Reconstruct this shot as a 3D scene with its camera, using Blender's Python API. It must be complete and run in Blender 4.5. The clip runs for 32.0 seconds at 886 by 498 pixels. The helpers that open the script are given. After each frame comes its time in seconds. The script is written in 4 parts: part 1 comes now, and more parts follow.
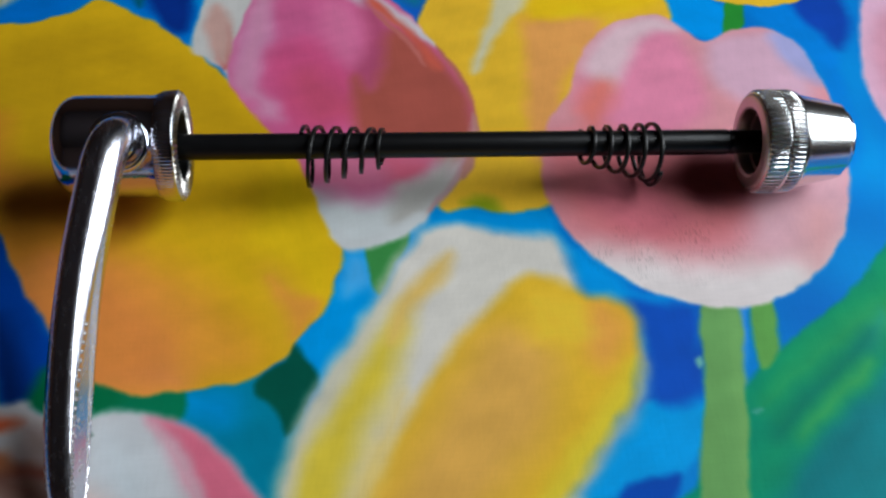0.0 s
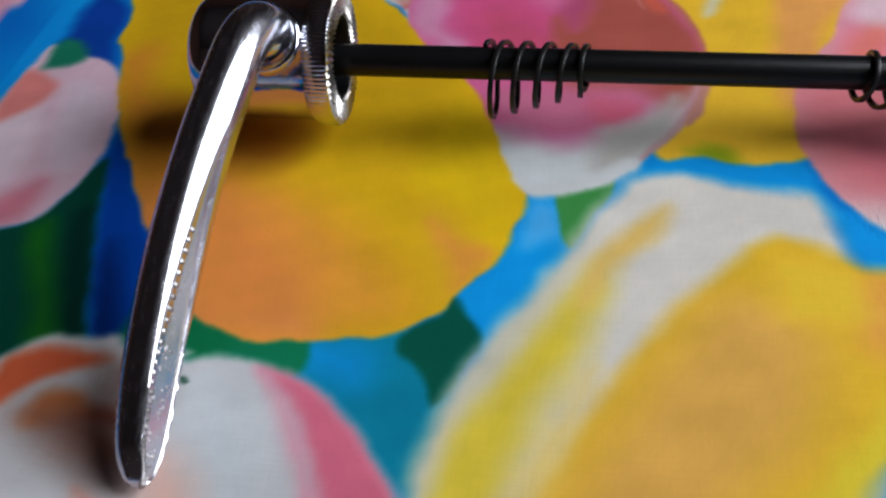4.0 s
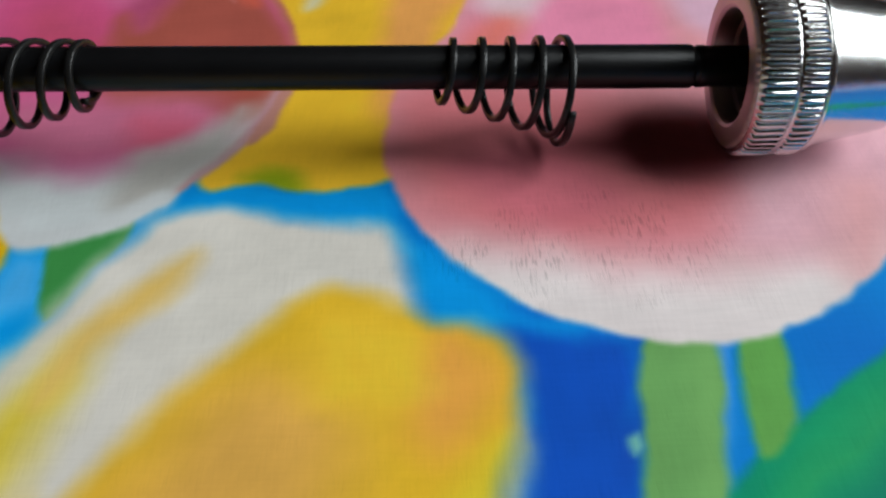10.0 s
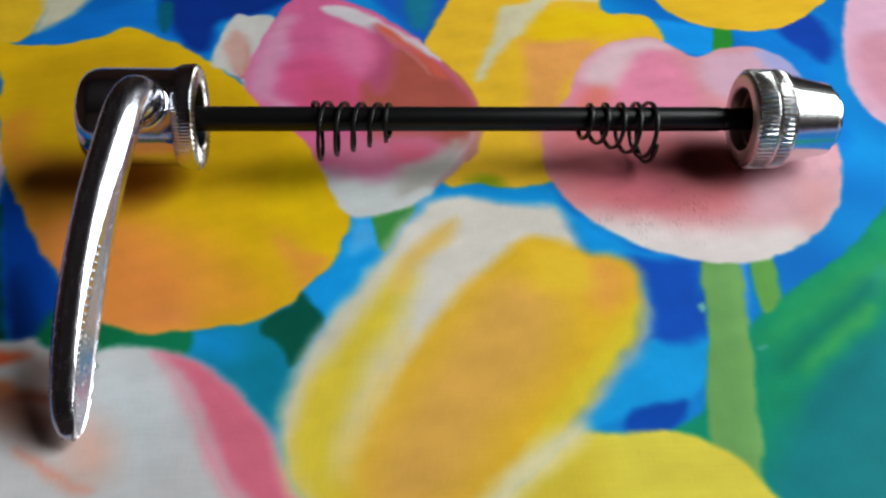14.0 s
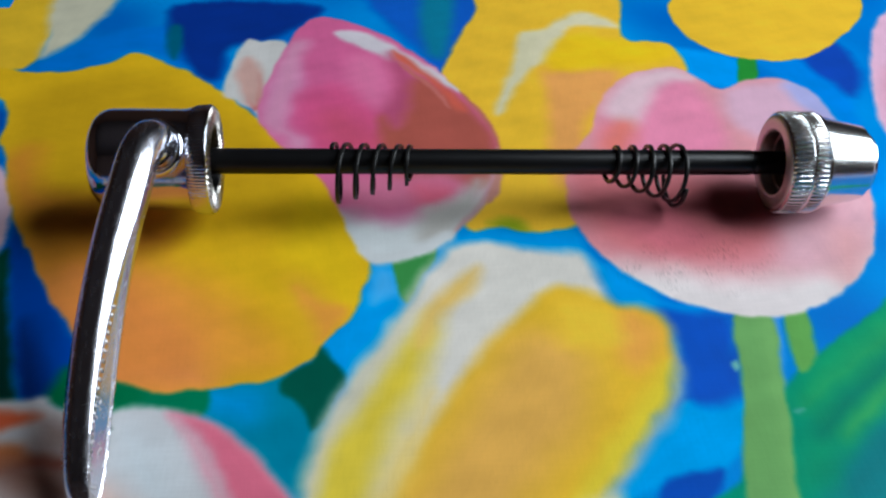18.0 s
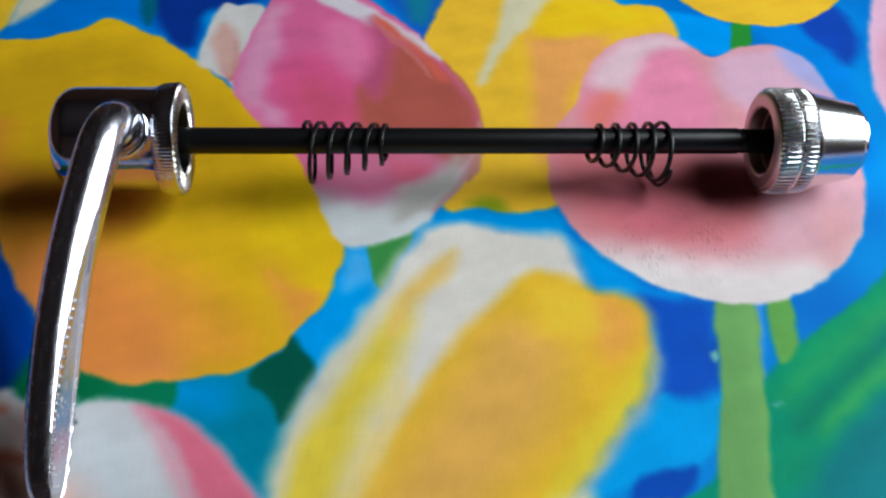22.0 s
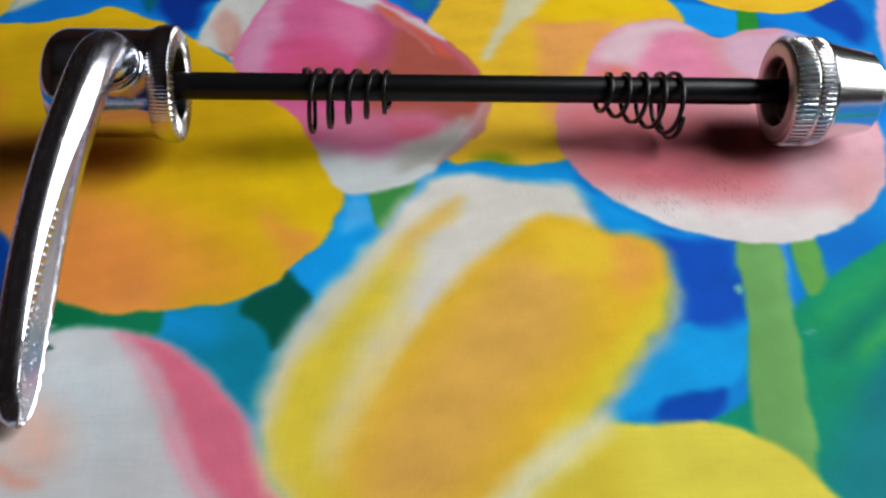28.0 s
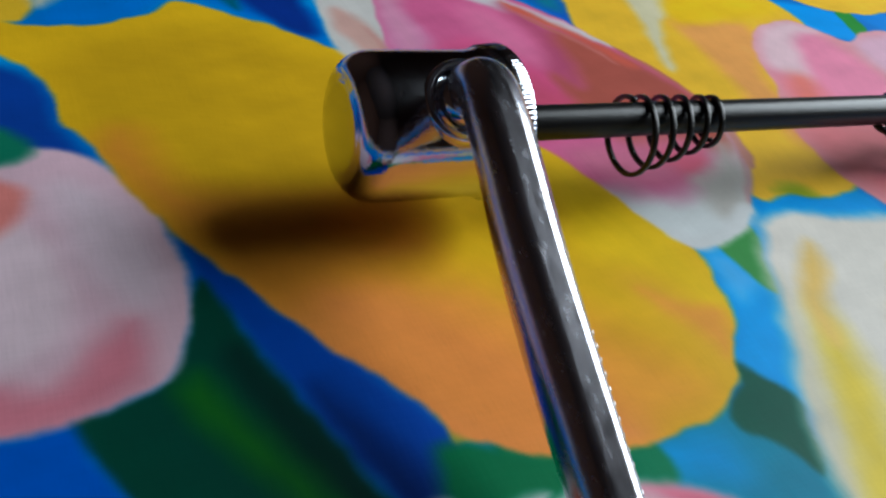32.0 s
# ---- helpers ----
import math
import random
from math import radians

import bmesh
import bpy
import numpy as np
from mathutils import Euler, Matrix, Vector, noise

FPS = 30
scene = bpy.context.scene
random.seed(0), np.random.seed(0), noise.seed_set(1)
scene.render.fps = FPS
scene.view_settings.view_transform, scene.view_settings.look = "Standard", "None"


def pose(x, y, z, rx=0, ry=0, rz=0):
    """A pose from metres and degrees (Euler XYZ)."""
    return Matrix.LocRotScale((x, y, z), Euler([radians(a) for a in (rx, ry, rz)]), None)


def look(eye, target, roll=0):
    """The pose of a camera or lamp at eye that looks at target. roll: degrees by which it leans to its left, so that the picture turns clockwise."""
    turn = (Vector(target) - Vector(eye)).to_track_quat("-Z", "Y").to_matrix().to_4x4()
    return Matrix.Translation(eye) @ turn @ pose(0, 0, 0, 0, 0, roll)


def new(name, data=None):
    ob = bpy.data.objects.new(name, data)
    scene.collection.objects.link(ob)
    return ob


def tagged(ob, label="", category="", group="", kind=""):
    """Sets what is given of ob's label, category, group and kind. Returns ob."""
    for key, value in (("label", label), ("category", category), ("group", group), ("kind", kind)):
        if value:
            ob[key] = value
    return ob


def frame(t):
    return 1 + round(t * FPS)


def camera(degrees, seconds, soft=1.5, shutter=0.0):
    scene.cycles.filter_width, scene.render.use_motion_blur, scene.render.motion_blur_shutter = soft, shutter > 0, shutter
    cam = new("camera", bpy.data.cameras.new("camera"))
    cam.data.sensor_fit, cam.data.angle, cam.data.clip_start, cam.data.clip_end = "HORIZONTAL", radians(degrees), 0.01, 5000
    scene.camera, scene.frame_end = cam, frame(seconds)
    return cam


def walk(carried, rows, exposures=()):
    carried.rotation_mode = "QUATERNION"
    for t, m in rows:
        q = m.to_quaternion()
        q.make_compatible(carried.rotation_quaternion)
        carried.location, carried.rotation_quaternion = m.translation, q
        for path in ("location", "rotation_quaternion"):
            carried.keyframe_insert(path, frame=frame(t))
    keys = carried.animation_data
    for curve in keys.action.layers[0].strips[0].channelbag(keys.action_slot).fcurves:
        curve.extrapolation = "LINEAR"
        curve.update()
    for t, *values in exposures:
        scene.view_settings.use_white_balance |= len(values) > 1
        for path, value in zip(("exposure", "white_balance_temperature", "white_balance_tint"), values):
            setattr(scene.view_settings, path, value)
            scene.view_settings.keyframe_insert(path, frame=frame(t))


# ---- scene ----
cam = camera(50.0, 32.0, soft=2.4)
PATH = [
    (0, (-0.01781, -0.13920, 0.15669), (-0.01334, -0.07787, 0.07783), 1.21),
    (0.5, (-0.01876, -0.14249, 0.14784), (-0.01434, -0.08125, 0.06892), 1.15),
    (1, (-0.01638, -0.14702, 0.13679), (-0.01259, -0.08559, 0.05797), 0.52),
    (1.5, (-0.01630, -0.15199, 0.12338), (-0.01209, -0.08696, 0.04752), 0.59),
    (2, (-0.02360, -0.15022, 0.12088), (-0.02228, -0.08247, 0.04733), -1.02),
    (2.5, (-0.02266, -0.14258, 0.11063), (-0.02621, -0.07343, 0.03849), -2.66),
    (4.5, (-0.01503, -0.11940, 0.10022), (-0.03196, -0.04945, 0.03080), -7.84),
    (5, (-0.00883, -0.09776, 0.09199), (-0.02533, -0.02614, 0.02418), -8.23),
    (5.5, (-0.00704, -0.08960, 0.08508), (-0.02137, -0.01803, 0.01673), -8.41),
    (6, (-0.00824, -0.08836, 0.08423), (-0.02323, -0.01685, 0.01595), -8.90),
    (6.5, (0.00404, -0.08789, 0.08477), (-0.00935, -0.01668, 0.01586), -8.45),
    (7, (0.01074, -0.08766, 0.08285), (0.00137, -0.01642, 0.01330), -6.49),
    (7.5, (0.01466, -0.08649, 0.07995), (0.01115, -0.01538, 0.00972), -3.54),
    (8, (0.02384, -0.08738, 0.08057), (0.02161, -0.01600, 0.01056), -3.16),
    (8.5, (0.03056, -0.08870, 0.08213), (0.03118, -0.01712, 0.01231), -1.67),
    (9, (0.03001, -0.08861, 0.08256), (0.03174, -0.01693, 0.01285), -1.16),
    (9.5, (0.02661, -0.09026, 0.08077), (0.02918, -0.01842, 0.01125), -0.63),
    (10, (0.01951, -0.09925, 0.07655), (0.02115, -0.02700, 0.00743), -1.06),
    (10.5, (0.00344, -0.11483, 0.08873), (0.00819, -0.04281, 0.01952), 0.72),
    (11, (-0.00073, -0.12929, 0.09870), (0.00265, -0.05651, 0.03021), -0.03),
    (11.5, (-0.00447, -0.14036, 0.10511), (-0.00080, -0.06647, 0.03783), 0.18),
    (12, (-0.01213, -0.15307, 0.10903), (-0.00786, -0.07904, 0.04193), 0.42),
    (12.5, (-0.01244, -0.16557, 0.12025), (-0.00917, -0.09124, 0.05343), -0.11),
    (13, (-0.01525, -0.17161, 0.12306), (-0.01156, -0.09695, 0.05664), 0.07),
    (13.5, (-0.01651, -0.17507, 0.12852), (-0.01294, -0.10035, 0.06215), 0.08),
    (14, (-0.01823, -0.17435, 0.13047), (-0.01428, -0.09975, 0.06399), 0.27),
    (14.5, (-0.01919, -0.17372, 0.12910), (-0.01524, -0.09892, 0.06285), 0.29),
    (15, (-0.02094, -0.17334, 0.12971), (-0.01695, -0.09841, 0.06362), 0.41),
    (15.5, (-0.02141, -0.17267, 0.13091), (-0.01786, -0.09797, 0.06453), 0.08),
    (17.5, (-0.02296, -0.16885, 0.13069), (-0.01903, -0.09432, 0.06412), 0.52),
    (18, (-0.02328, -0.16085, 0.13565), (-0.01889, -0.08718, 0.06817), 0.83),
    (18.5, (-0.02011, -0.15686, 0.14228), (-0.01642, -0.08555, 0.07227), 0.51),
    (19, (-0.02172, -0.15246, 0.14289), (-0.01786, -0.08250, 0.07154), 0.62),
    (19.5, (-0.02167, -0.15050, 0.14125), (-0.01789, -0.08094, 0.06951), 0.59),
    (20, (-0.02003, -0.14865, 0.13993), (-0.01652, -0.07916, 0.06811), 0.48),
    (20.5, (-0.01739, -0.14838, 0.13853), (-0.01357, -0.07926, 0.06637), 0.67),
    (21, (-0.01591, -0.15001, 0.13824), (-0.01211, -0.08077, 0.06619), 0.67),
    (21.5, (-0.01601, -0.14986, 0.13888), (-0.01235, -0.08071, 0.06674), 0.64),
    (22, (-0.01672, -0.15108, 0.13900), (-0.01314, -0.08199, 0.06679), 0.57),
    (22.5, (-0.01616, -0.15252, 0.13918), (-0.01247, -0.08328, 0.06713), 0.71),
    (23, (-0.01645, -0.15307, 0.13896), (-0.01272, -0.08380, 0.06693), 0.72),
    (23.5, (-0.01565, -0.15300, 0.13983), (-0.01227, -0.08395, 0.06758), 0.50),
    (24, (-0.01753, -0.15412, 0.13926), (-0.01363, -0.08494, 0.06716), 0.82),
    (24.5, (-0.01808, -0.15727, 0.13525), (-0.01444, -0.08790, 0.06332), 0.66),
    (25, (-0.01807, -0.15821, 0.13091), (-0.01450, -0.08921, 0.05862), 0.64),
    (25.5, (-0.02033, -0.16137, 0.12192), (-0.01591, -0.09092, 0.05108), 1.01),
    (26, (-0.01775, -0.16479, 0.12013), (-0.01441, -0.09188, 0.05176), 0.39),
    (26.5, (-0.01900, -0.16648, 0.11588), (-0.01511, -0.09146, 0.04987), 0.51),
    (28.5, (-0.01699, -0.16727, 0.10606), (-0.01314, -0.08968, 0.04309), 0.48),
    (29, (-0.01561, -0.16820, 0.10433), (-0.01229, -0.09078, 0.04112), 0.30),
    (29.5, (-0.02369, -0.16799, 0.10330), (-0.01985, -0.09053, 0.04017), 0.49),
    (30, (-0.04169, -0.16022, 0.09878), (-0.03750, -0.08312, 0.03523), 0.88),
    (30.5, (-0.06870, -0.14074, 0.09957), (-0.05483, -0.06689, 0.03359), 5.79),
    (31, (-0.09396, -0.12760, 0.09108), (-0.06977, -0.05538, 0.02627), 9.49),
    (31.5, (-0.11618, -0.11624, 0.08963), (-0.08276, -0.04589, 0.02691), 11.89),
    (32, (-0.12810, -0.10168, 0.08578), (-0.08691, -0.03486, 0.02383), 13.78),
]
EXPOSURES = [(0.0, -0.22, 6350, 11), (2.0, -0.28, 6450, 13), (4.5, -0.14, 6400, 16), (5.0, -0.18, 6400, 16), (6.0, -0.3, 6150, 18), (7.0, -0.12, 6450, 14), (8.0, -0.2, 6400, 10), (9.0, -0.2, 6600, 11), (10.0, -0.17, 6550, 10), (12.0, -0.05, 6350, 11), (14.0, -0.07, 6750, 11), (15.0, -0.07, 6850, 12), (18.0, -0.04, 6150, 10), (19.0, 0.0, 6350, 11), (23.0, 0.0, 6300, 11), (26.0, 0.0, 6550, 12), (29.0, 0.0, 6650, 12), (31.0, -0.12, 6600, 11), (32.0, -0.14, 6200, 8)]
walk(cam, [(t, look(eye, target, roll)) for t, eye, target, roll in PATH], EXPOSURES)

# ---- light ----
world = bpy.data.worlds.new("world")
scene.world = world
world.use_nodes = True
wn = world.node_tree
sky = wn.nodes.new("ShaderNodeTexSky")
sky.sky_type, sky.sun_disc, sky.sun_elevation, sky.sun_rotation = "NISHITA", False, radians(40), radians(200)
wn.links.new(sky.outputs["Color"], wn.nodes["Background"].inputs["Color"])
wn.nodes["Background"].inputs["Strength"].default_value = 0.12


def window_light(name, place, turn, size, size_y, power, colour):
    data = bpy.data.lights.new(name, "AREA")
    data.shape, data.size, data.size_y, data.energy, data.color = "RECTANGLE", size, size_y, power, colour
    ob = new(name, data)
    ob.matrix_world = pose(*place, *turn)
    return ob


WIN_X, WIN_Y, WIN_Z, WIN_W, WIN_H = 0.66, 0.02, 0.62, 0.64, 0.98
window_light("window_daylight", (WIN_X - 0.03, WIN_Y, WIN_Z), (0, 90, 0), WIN_H - 0.1, WIN_W - 0.1, 15.8, (0.91, 0.98, 1.0))


# ---- materials ----
def material(name, colour, rough=0.5, metal=0.0):
    mat = bpy.data.materials.new(name)
    mat.use_nodes = True
    bsdf = mat.node_tree.nodes["Principled BSDF"]
    bsdf.inputs["Base Color"].default_value = (*colour, 1)
    bsdf.inputs["Roughness"].default_value = rough
    bsdf.inputs["Metallic"].default_value = metal
    return mat, mat.node_tree, bsdf


def node(tree, kind, **values):
    n = tree.nodes.new(kind)
    for key, value in values.items():
        n.inputs[key].default_value = value
    return n


def worn(name, colour, rough, metal, scale, vary, bump=0.0, fine=4000.0, speck=0.12, stretch=(1.0, 1.0, 1.0)):
    """A surface with blotches at one scale and grain at another, in colour, gloss and relief."""
    mat, tree, bsdf = material(name, colour, rough, metal)
    co = tree.nodes.new("ShaderNodeTexCoord")
    big = node(tree, "ShaderNodeTexNoise", Scale=scale, Detail=4.0)
    small = node(tree, "ShaderNodeTexNoise", Scale=fine, Detail=3.0)
    grainwise = node(tree, "ShaderNodeMapping", Scale=stretch)
    tree.links.new(co.outputs["Object"], grainwise.inputs["Vector"])
    for n in (big, small):
        tree.links.new(grainwise.outputs["Vector"], n.inputs["Vector"])
    tone = tree.nodes.new("ShaderNodeMapRange")
    tone.inputs["To Min"].default_value, tone.inputs["To Max"].default_value = 1 - vary, 1 + vary
    tree.links.new(big.outputs["Fac"], tone.inputs["Value"])
    mix = tree.nodes.new("ShaderNodeMix")
    mix.data_type, mix.blend_type = "RGBA", "MULTIPLY"
    mix.inputs[0].default_value = 1.0
    mix.inputs[6].default_value = (*colour, 1)
    tree.links.new(tone.outputs["Result"], mix.inputs[7])
    tree.links.new(mix.outputs[2], bsdf.inputs["Base Color"])
    gloss = tree.nodes.new("ShaderNodeMapRange")
    gloss.inputs["To Min"].default_value, gloss.inputs["To Max"].default_value = max(0.02, rough - speck), rough + speck
    tree.links.new(small.outputs["Fac"], gloss.inputs["Value"])
    tree.links.new(gloss.outputs["Result"], bsdf.inputs["Roughness"])
    if bump:
        b = node(tree, "ShaderNodeBump", Strength=bump, Distance=0.0001)
        tree.links.new(small.outputs["Fac"], b.inputs["Height"])
        tree.links.new(b.outputs["Normal"], bsdf.inputs["Normal"])
    return mat


GRIP = worn("serrated_steel", (0.45, 0.42, 0.39), 0.28, 1.0, 300.0, 0.15, 0.2, 2500.0, 0.08)
FACE = worn("turned_face", (0.62, 0.59, 0.58), 0.50, 1.0, 300.0, 0.15, 0.2, 2500.0, 0.08)
CHROME = worn("polished_chrome", (0.58, 0.61, 0.68), 0.11, 1.0, 180.0, 0.06, 0.20, 1500.0, 0.04)
SCUFFED = worn("scuffed_chrome", (0.60, 0.59, 0.65), 0.24, 1.0, 260.0, 0.12, 0.06, 1500.0, 0.12, (1.0, 0.16, 0.6))
KNURL = worn("knurled_steel", (0.38, 0.37, 0.38), 0.40, 1.0, 300.0, 0.2, 0.2, 2500.0, 0.1)
STEEL = worn("plated_steel", (0.66, 0.65, 0.64), 0.25, 1.0, 300.0, 0.12, 0.12, 2000.0, 0.06)
BRIGHT = worn("bright_plating", (0.76, 0.75, 0.74), 0.19, 1.0, 200.0, 0.05, 0.14, 1500.0, 0.06)
BLACK = worn("black_oxide_steel", (0.004, 0.004, 0.0045), 0.35, 0.0, 250.0, 0.35, 0.25, 4000.0, 0.10)
SPRING = worn("dark_spring_steel", (0.022, 0.0215, 0.0215), 0.30, 0.6, 300.0, 0.30, 0.25, 5000.0, 0.10)
DARK = worn("dark_bore_steel", (0.36, 0.33, 0.31), 0.42, 0.8, 300.0, 0.3, 0.2, 3000.0, 0.1)
for dark, shine in ((BLACK, 0.25), (SPRING, 0.4)):
    dark.node_tree.nodes["Principled BSDF"].inputs["Specular IOR Level"].default_value = shine
# unseen walls: brown to warm the fill light, paler south to bounce more
WALL = worn("painted_wall", (0.105, 0.046, 0.03), 0.9, 0.0, 2.0, 0.06, 0.2, 300.0, 0.05)
BOUNCE = worn("bounce_wall_paint", (0.15, 0.092, 0.08), 0.9, 0.0, 2.0, 0.06, 0.2, 300.0, 0.05)
CEILING = worn("ceiling_paint", (0.075, 0.055, 0.055), 0.9, 0.0, 2.0, 0.05, 0.2, 300.0, 0.05)
WOOD = worn("table_wood", (0.23, 0.13, 0.07), 0.5, 0.0, 12.0, 0.3, 0.3, 400.0, 0.1)
FLOOR = worn("floor_boards", (0.17, 0.11, 0.07), 0.5, 0.0, 5.0, 0.3, 0.3, 200.0, 0.1)
FRAME = worn("window_frame_paint", (0.75, 0.75, 0.73), 0.4, 0.0, 8.0, 0.05, 0.1, 300.0, 0.05)

cloth_mat, ct, cb = material("printed_oilcloth", (1, 1, 1), 0.5)
cb.inputs["Specular IOR Level"].default_value = 0.09
att = ct.nodes.new("ShaderNodeVertexColor")
att.layer_name = "print"
co = ct.nodes.new("ShaderNodeTexCoord")
# brushed, slightly blotchy ink
ink = node(ct, "ShaderNodeTexNoise", Scale=90.0, Detail=6.0, Roughness=0.65)
ct.links.new(co.outputs["Object"], ink.inputs["Vector"])
inkr = ct.nodes.new("ShaderNodeMapRange")
inkr.inputs["To Min"].default_value, inkr.inputs["To Max"].default_value = 0.93, 1.07
ct.links.new(ink.outputs["Fac"], inkr.inputs["Value"])
# woven grain: fine threads both ways
grain = []
for sx, sy in ((1500.0, 160.0), (160.0, 1500.0)):
    mp = ct.nodes.new("ShaderNodeMapping")
    mp.inputs["Scale"].default_value = (sx, sy, 1.0)
    ct.links.new(co.outputs["Object"], mp.inputs["Vector"])
    gn = node(ct, "ShaderNodeTexNoise", Scale=1.0, Detail=2.0)
    ct.links.new(mp.outputs["Vector"], gn.inputs["Vector"])
    grain.append(gn)
gsum = ct.nodes.new("ShaderNodeMath")
gsum.operation = "ADD"
ct.links.new(grain[0].outputs["Fac"], gsum.inputs[0])
ct.links.new(grain[1].outputs["Fac"], gsum.inputs[1])
gr = ct.nodes.new("ShaderNodeMapRange")
gr.inputs["From Max"].default_value = 2.0
gr.inputs["To Min"].default_value, gr.inputs["To Max"].default_value = 0.95, 1.05
ct.links.new(gsum.outputs[0], gr.inputs["Value"])
mul = ct.nodes.new("ShaderNodeMath")
mul.operation = "MULTIPLY"
ct.links.new(inkr.outputs["Result"], mul.inputs[0])
ct.links.new(gr.outputs["Result"], mul.inputs[1])
mix = ct.nodes.new("ShaderNodeMix")
mix.data_type, mix.blend_type = "RGBA", "MULTIPLY"
mix.inputs[0].default_value = 1.0
ct.links.new(att.outputs["Color"], mix.inputs[6])
wornmul = ct.nodes.new("ShaderNodeMath")
wornmul.operation = "MULTIPLY"
ct.links.new(mul.outputs[0], wornmul.inputs[0])
ct.links.new(wornmul.outputs[0], mix.inputs[7])
ct.links.new(mix.outputs[2], cb.inputs["Base Color"])
# pressed dashes, strongest in patches
dm = ct.nodes.new("ShaderNodeMapping")
dm.inputs["Scale"].default_value = (4200.0, 430.0, 1.0)
ct.links.new(co.outputs["Object"], dm.inputs["Vector"])
dash = node(ct, "ShaderNodeTexNoise", Scale=1.0, Detail=1.0)
ct.links.new(dm.outputs["Vector"], dash.inputs["Vector"])
dr = ct.nodes.new("ShaderNodeMapRange")
dr.inputs["From Min"].default_value, dr.inputs["From Max"].default_value = 0.54, 0.63
ct.links.new(dash.outputs["Fac"], dr.inputs["Value"])
patch = node(ct, "ShaderNodeTexNoise", Scale=170.0, Detail=2.0)
ct.links.new(co.outputs["Object"], patch.inputs["Vector"])
pr = ct.nodes.new("ShaderNodeMapRange")
pr.inputs["From Min"].default_value, pr.inputs["From Max"].default_value = 0.42, 0.60
ct.links.new(patch.outputs["Fac"], pr.inputs["Value"])
wear = ct.nodes.new("ShaderNodeMath")
wear.operation = "MULTIPLY"
ct.links.new(pr.outputs["Result"], wear.inputs[0])
ct.links.new(att.outputs["Alpha"], wear.inputs[1])
dmul = ct.nodes.new("ShaderNodeMath")
dmul.operation = "MULTIPLY"
ct.links.new(dr.outputs["Result"], dmul.inputs[0])
ct.links.new(wear.outputs[0], dmul.inputs[1])
rub = ct.nodes.new("ShaderNodeMapRange")
rub.inputs["To Min"].default_value, rub.inputs["To Max"].default_value = 1.0, 0.72
ct.links.new(dmul.outputs[0], rub.inputs["Value"])
ct.links.new(rub.outputs["Result"], wornmul.inputs[1])
bump = node(ct, "ShaderNodeBump", Strength=0.16, Distance=0.00012)
ct.links.new(gsum.outputs[0], bump.inputs["Height"])
bump2 = node(ct, "ShaderNodeBump", Strength=0.22, Distance=0.00012)
bump2.invert = True
ct.links.new(dmul.outputs[0], bump2.inputs["Height"])
ct.links.new(bump.outputs["Normal"], bump2.inputs["Normal"])
ct.links.new(bump2.outputs["Normal"], cb.inputs["Normal"])

# ---- the printed tablecloth ----
MM = 0.001


def axis(lo, hi, step, far):
    """Close steps where the print is looked at, wide ones out to the hem."""
    out = [lo + step * i for i in range(int((hi - lo) / step) + 1)]
    v, s = lo, step
    while v > -far:
        s *= 1.35
        v -= s
        out.insert(0, max(v, -far))
    v, s = out[-1], step
    while v < far:
        s *= 1.35
        v += s
        out.append(min(v, far))
    return np.array(out)


GX, GY = axis(-142.0, 124.0, 0.38, 478.0), axis(-100.0, 98.0, 0.38, 380.0)
MX, MY = np.meshgrid(GX, GY)


def waves(seed, sizes):
    """A smooth random field: a sum of slow sine waves."""
    g, f = np.random.default_rng(seed), np.zeros_like(MX)
    for size in sizes:
        for _ in range(4):
            a, p = g.uniform(0, math.tau), g.uniform(0, math.tau)
            f += np.sin((MX * math.cos(a) + MY * math.sin(a)) * math.tau / size + p) * size
    return f / (4 * sum(sizes))


BRUSH = waves(1, (4.0, 7.0, 13.0))
EDGE_X = waves(5, (5.0, 9.0)) * 0.6 + waves(15, (1.6, 2.6)) * 0.16
EDGE_Y = waves(6, (5.0, 9.0)) * 0.6 + waves(16, (1.6, 2.6)) * 0.16
SHADE = waves(9, (30.0, 55.0))
PRINT = np.empty((*MX.shape, 3))
for k in range(3):
    deep, clear = (0, 101, 191)[k], (0, 148, 224)[k]
    PRINT[..., k] = deep + (clear - deep) * np.clip(0.5 + 1.2 * SHADE, 0, 1)
MASKS, UNDER = {}, {}


def curve_through(points, n=6):
    """A closed smooth line through a petal's corners."""
    p = np.array(points, float)
    a, b, c, d = np.roll(p, 1, 0), p, np.roll(p, -1, 0), np.roll(p, -2, 0)
    out = []
    for i in range(n):
        t = i / n
        out.append(0.5 * (2 * b + (c - a) * t + (2 * a - 5 * b + 4 * c - d) * t * t + (3 * b - a - 3 * c + d) * t ** 3))
    return np.stack(out, 1).reshape(-1, 2)


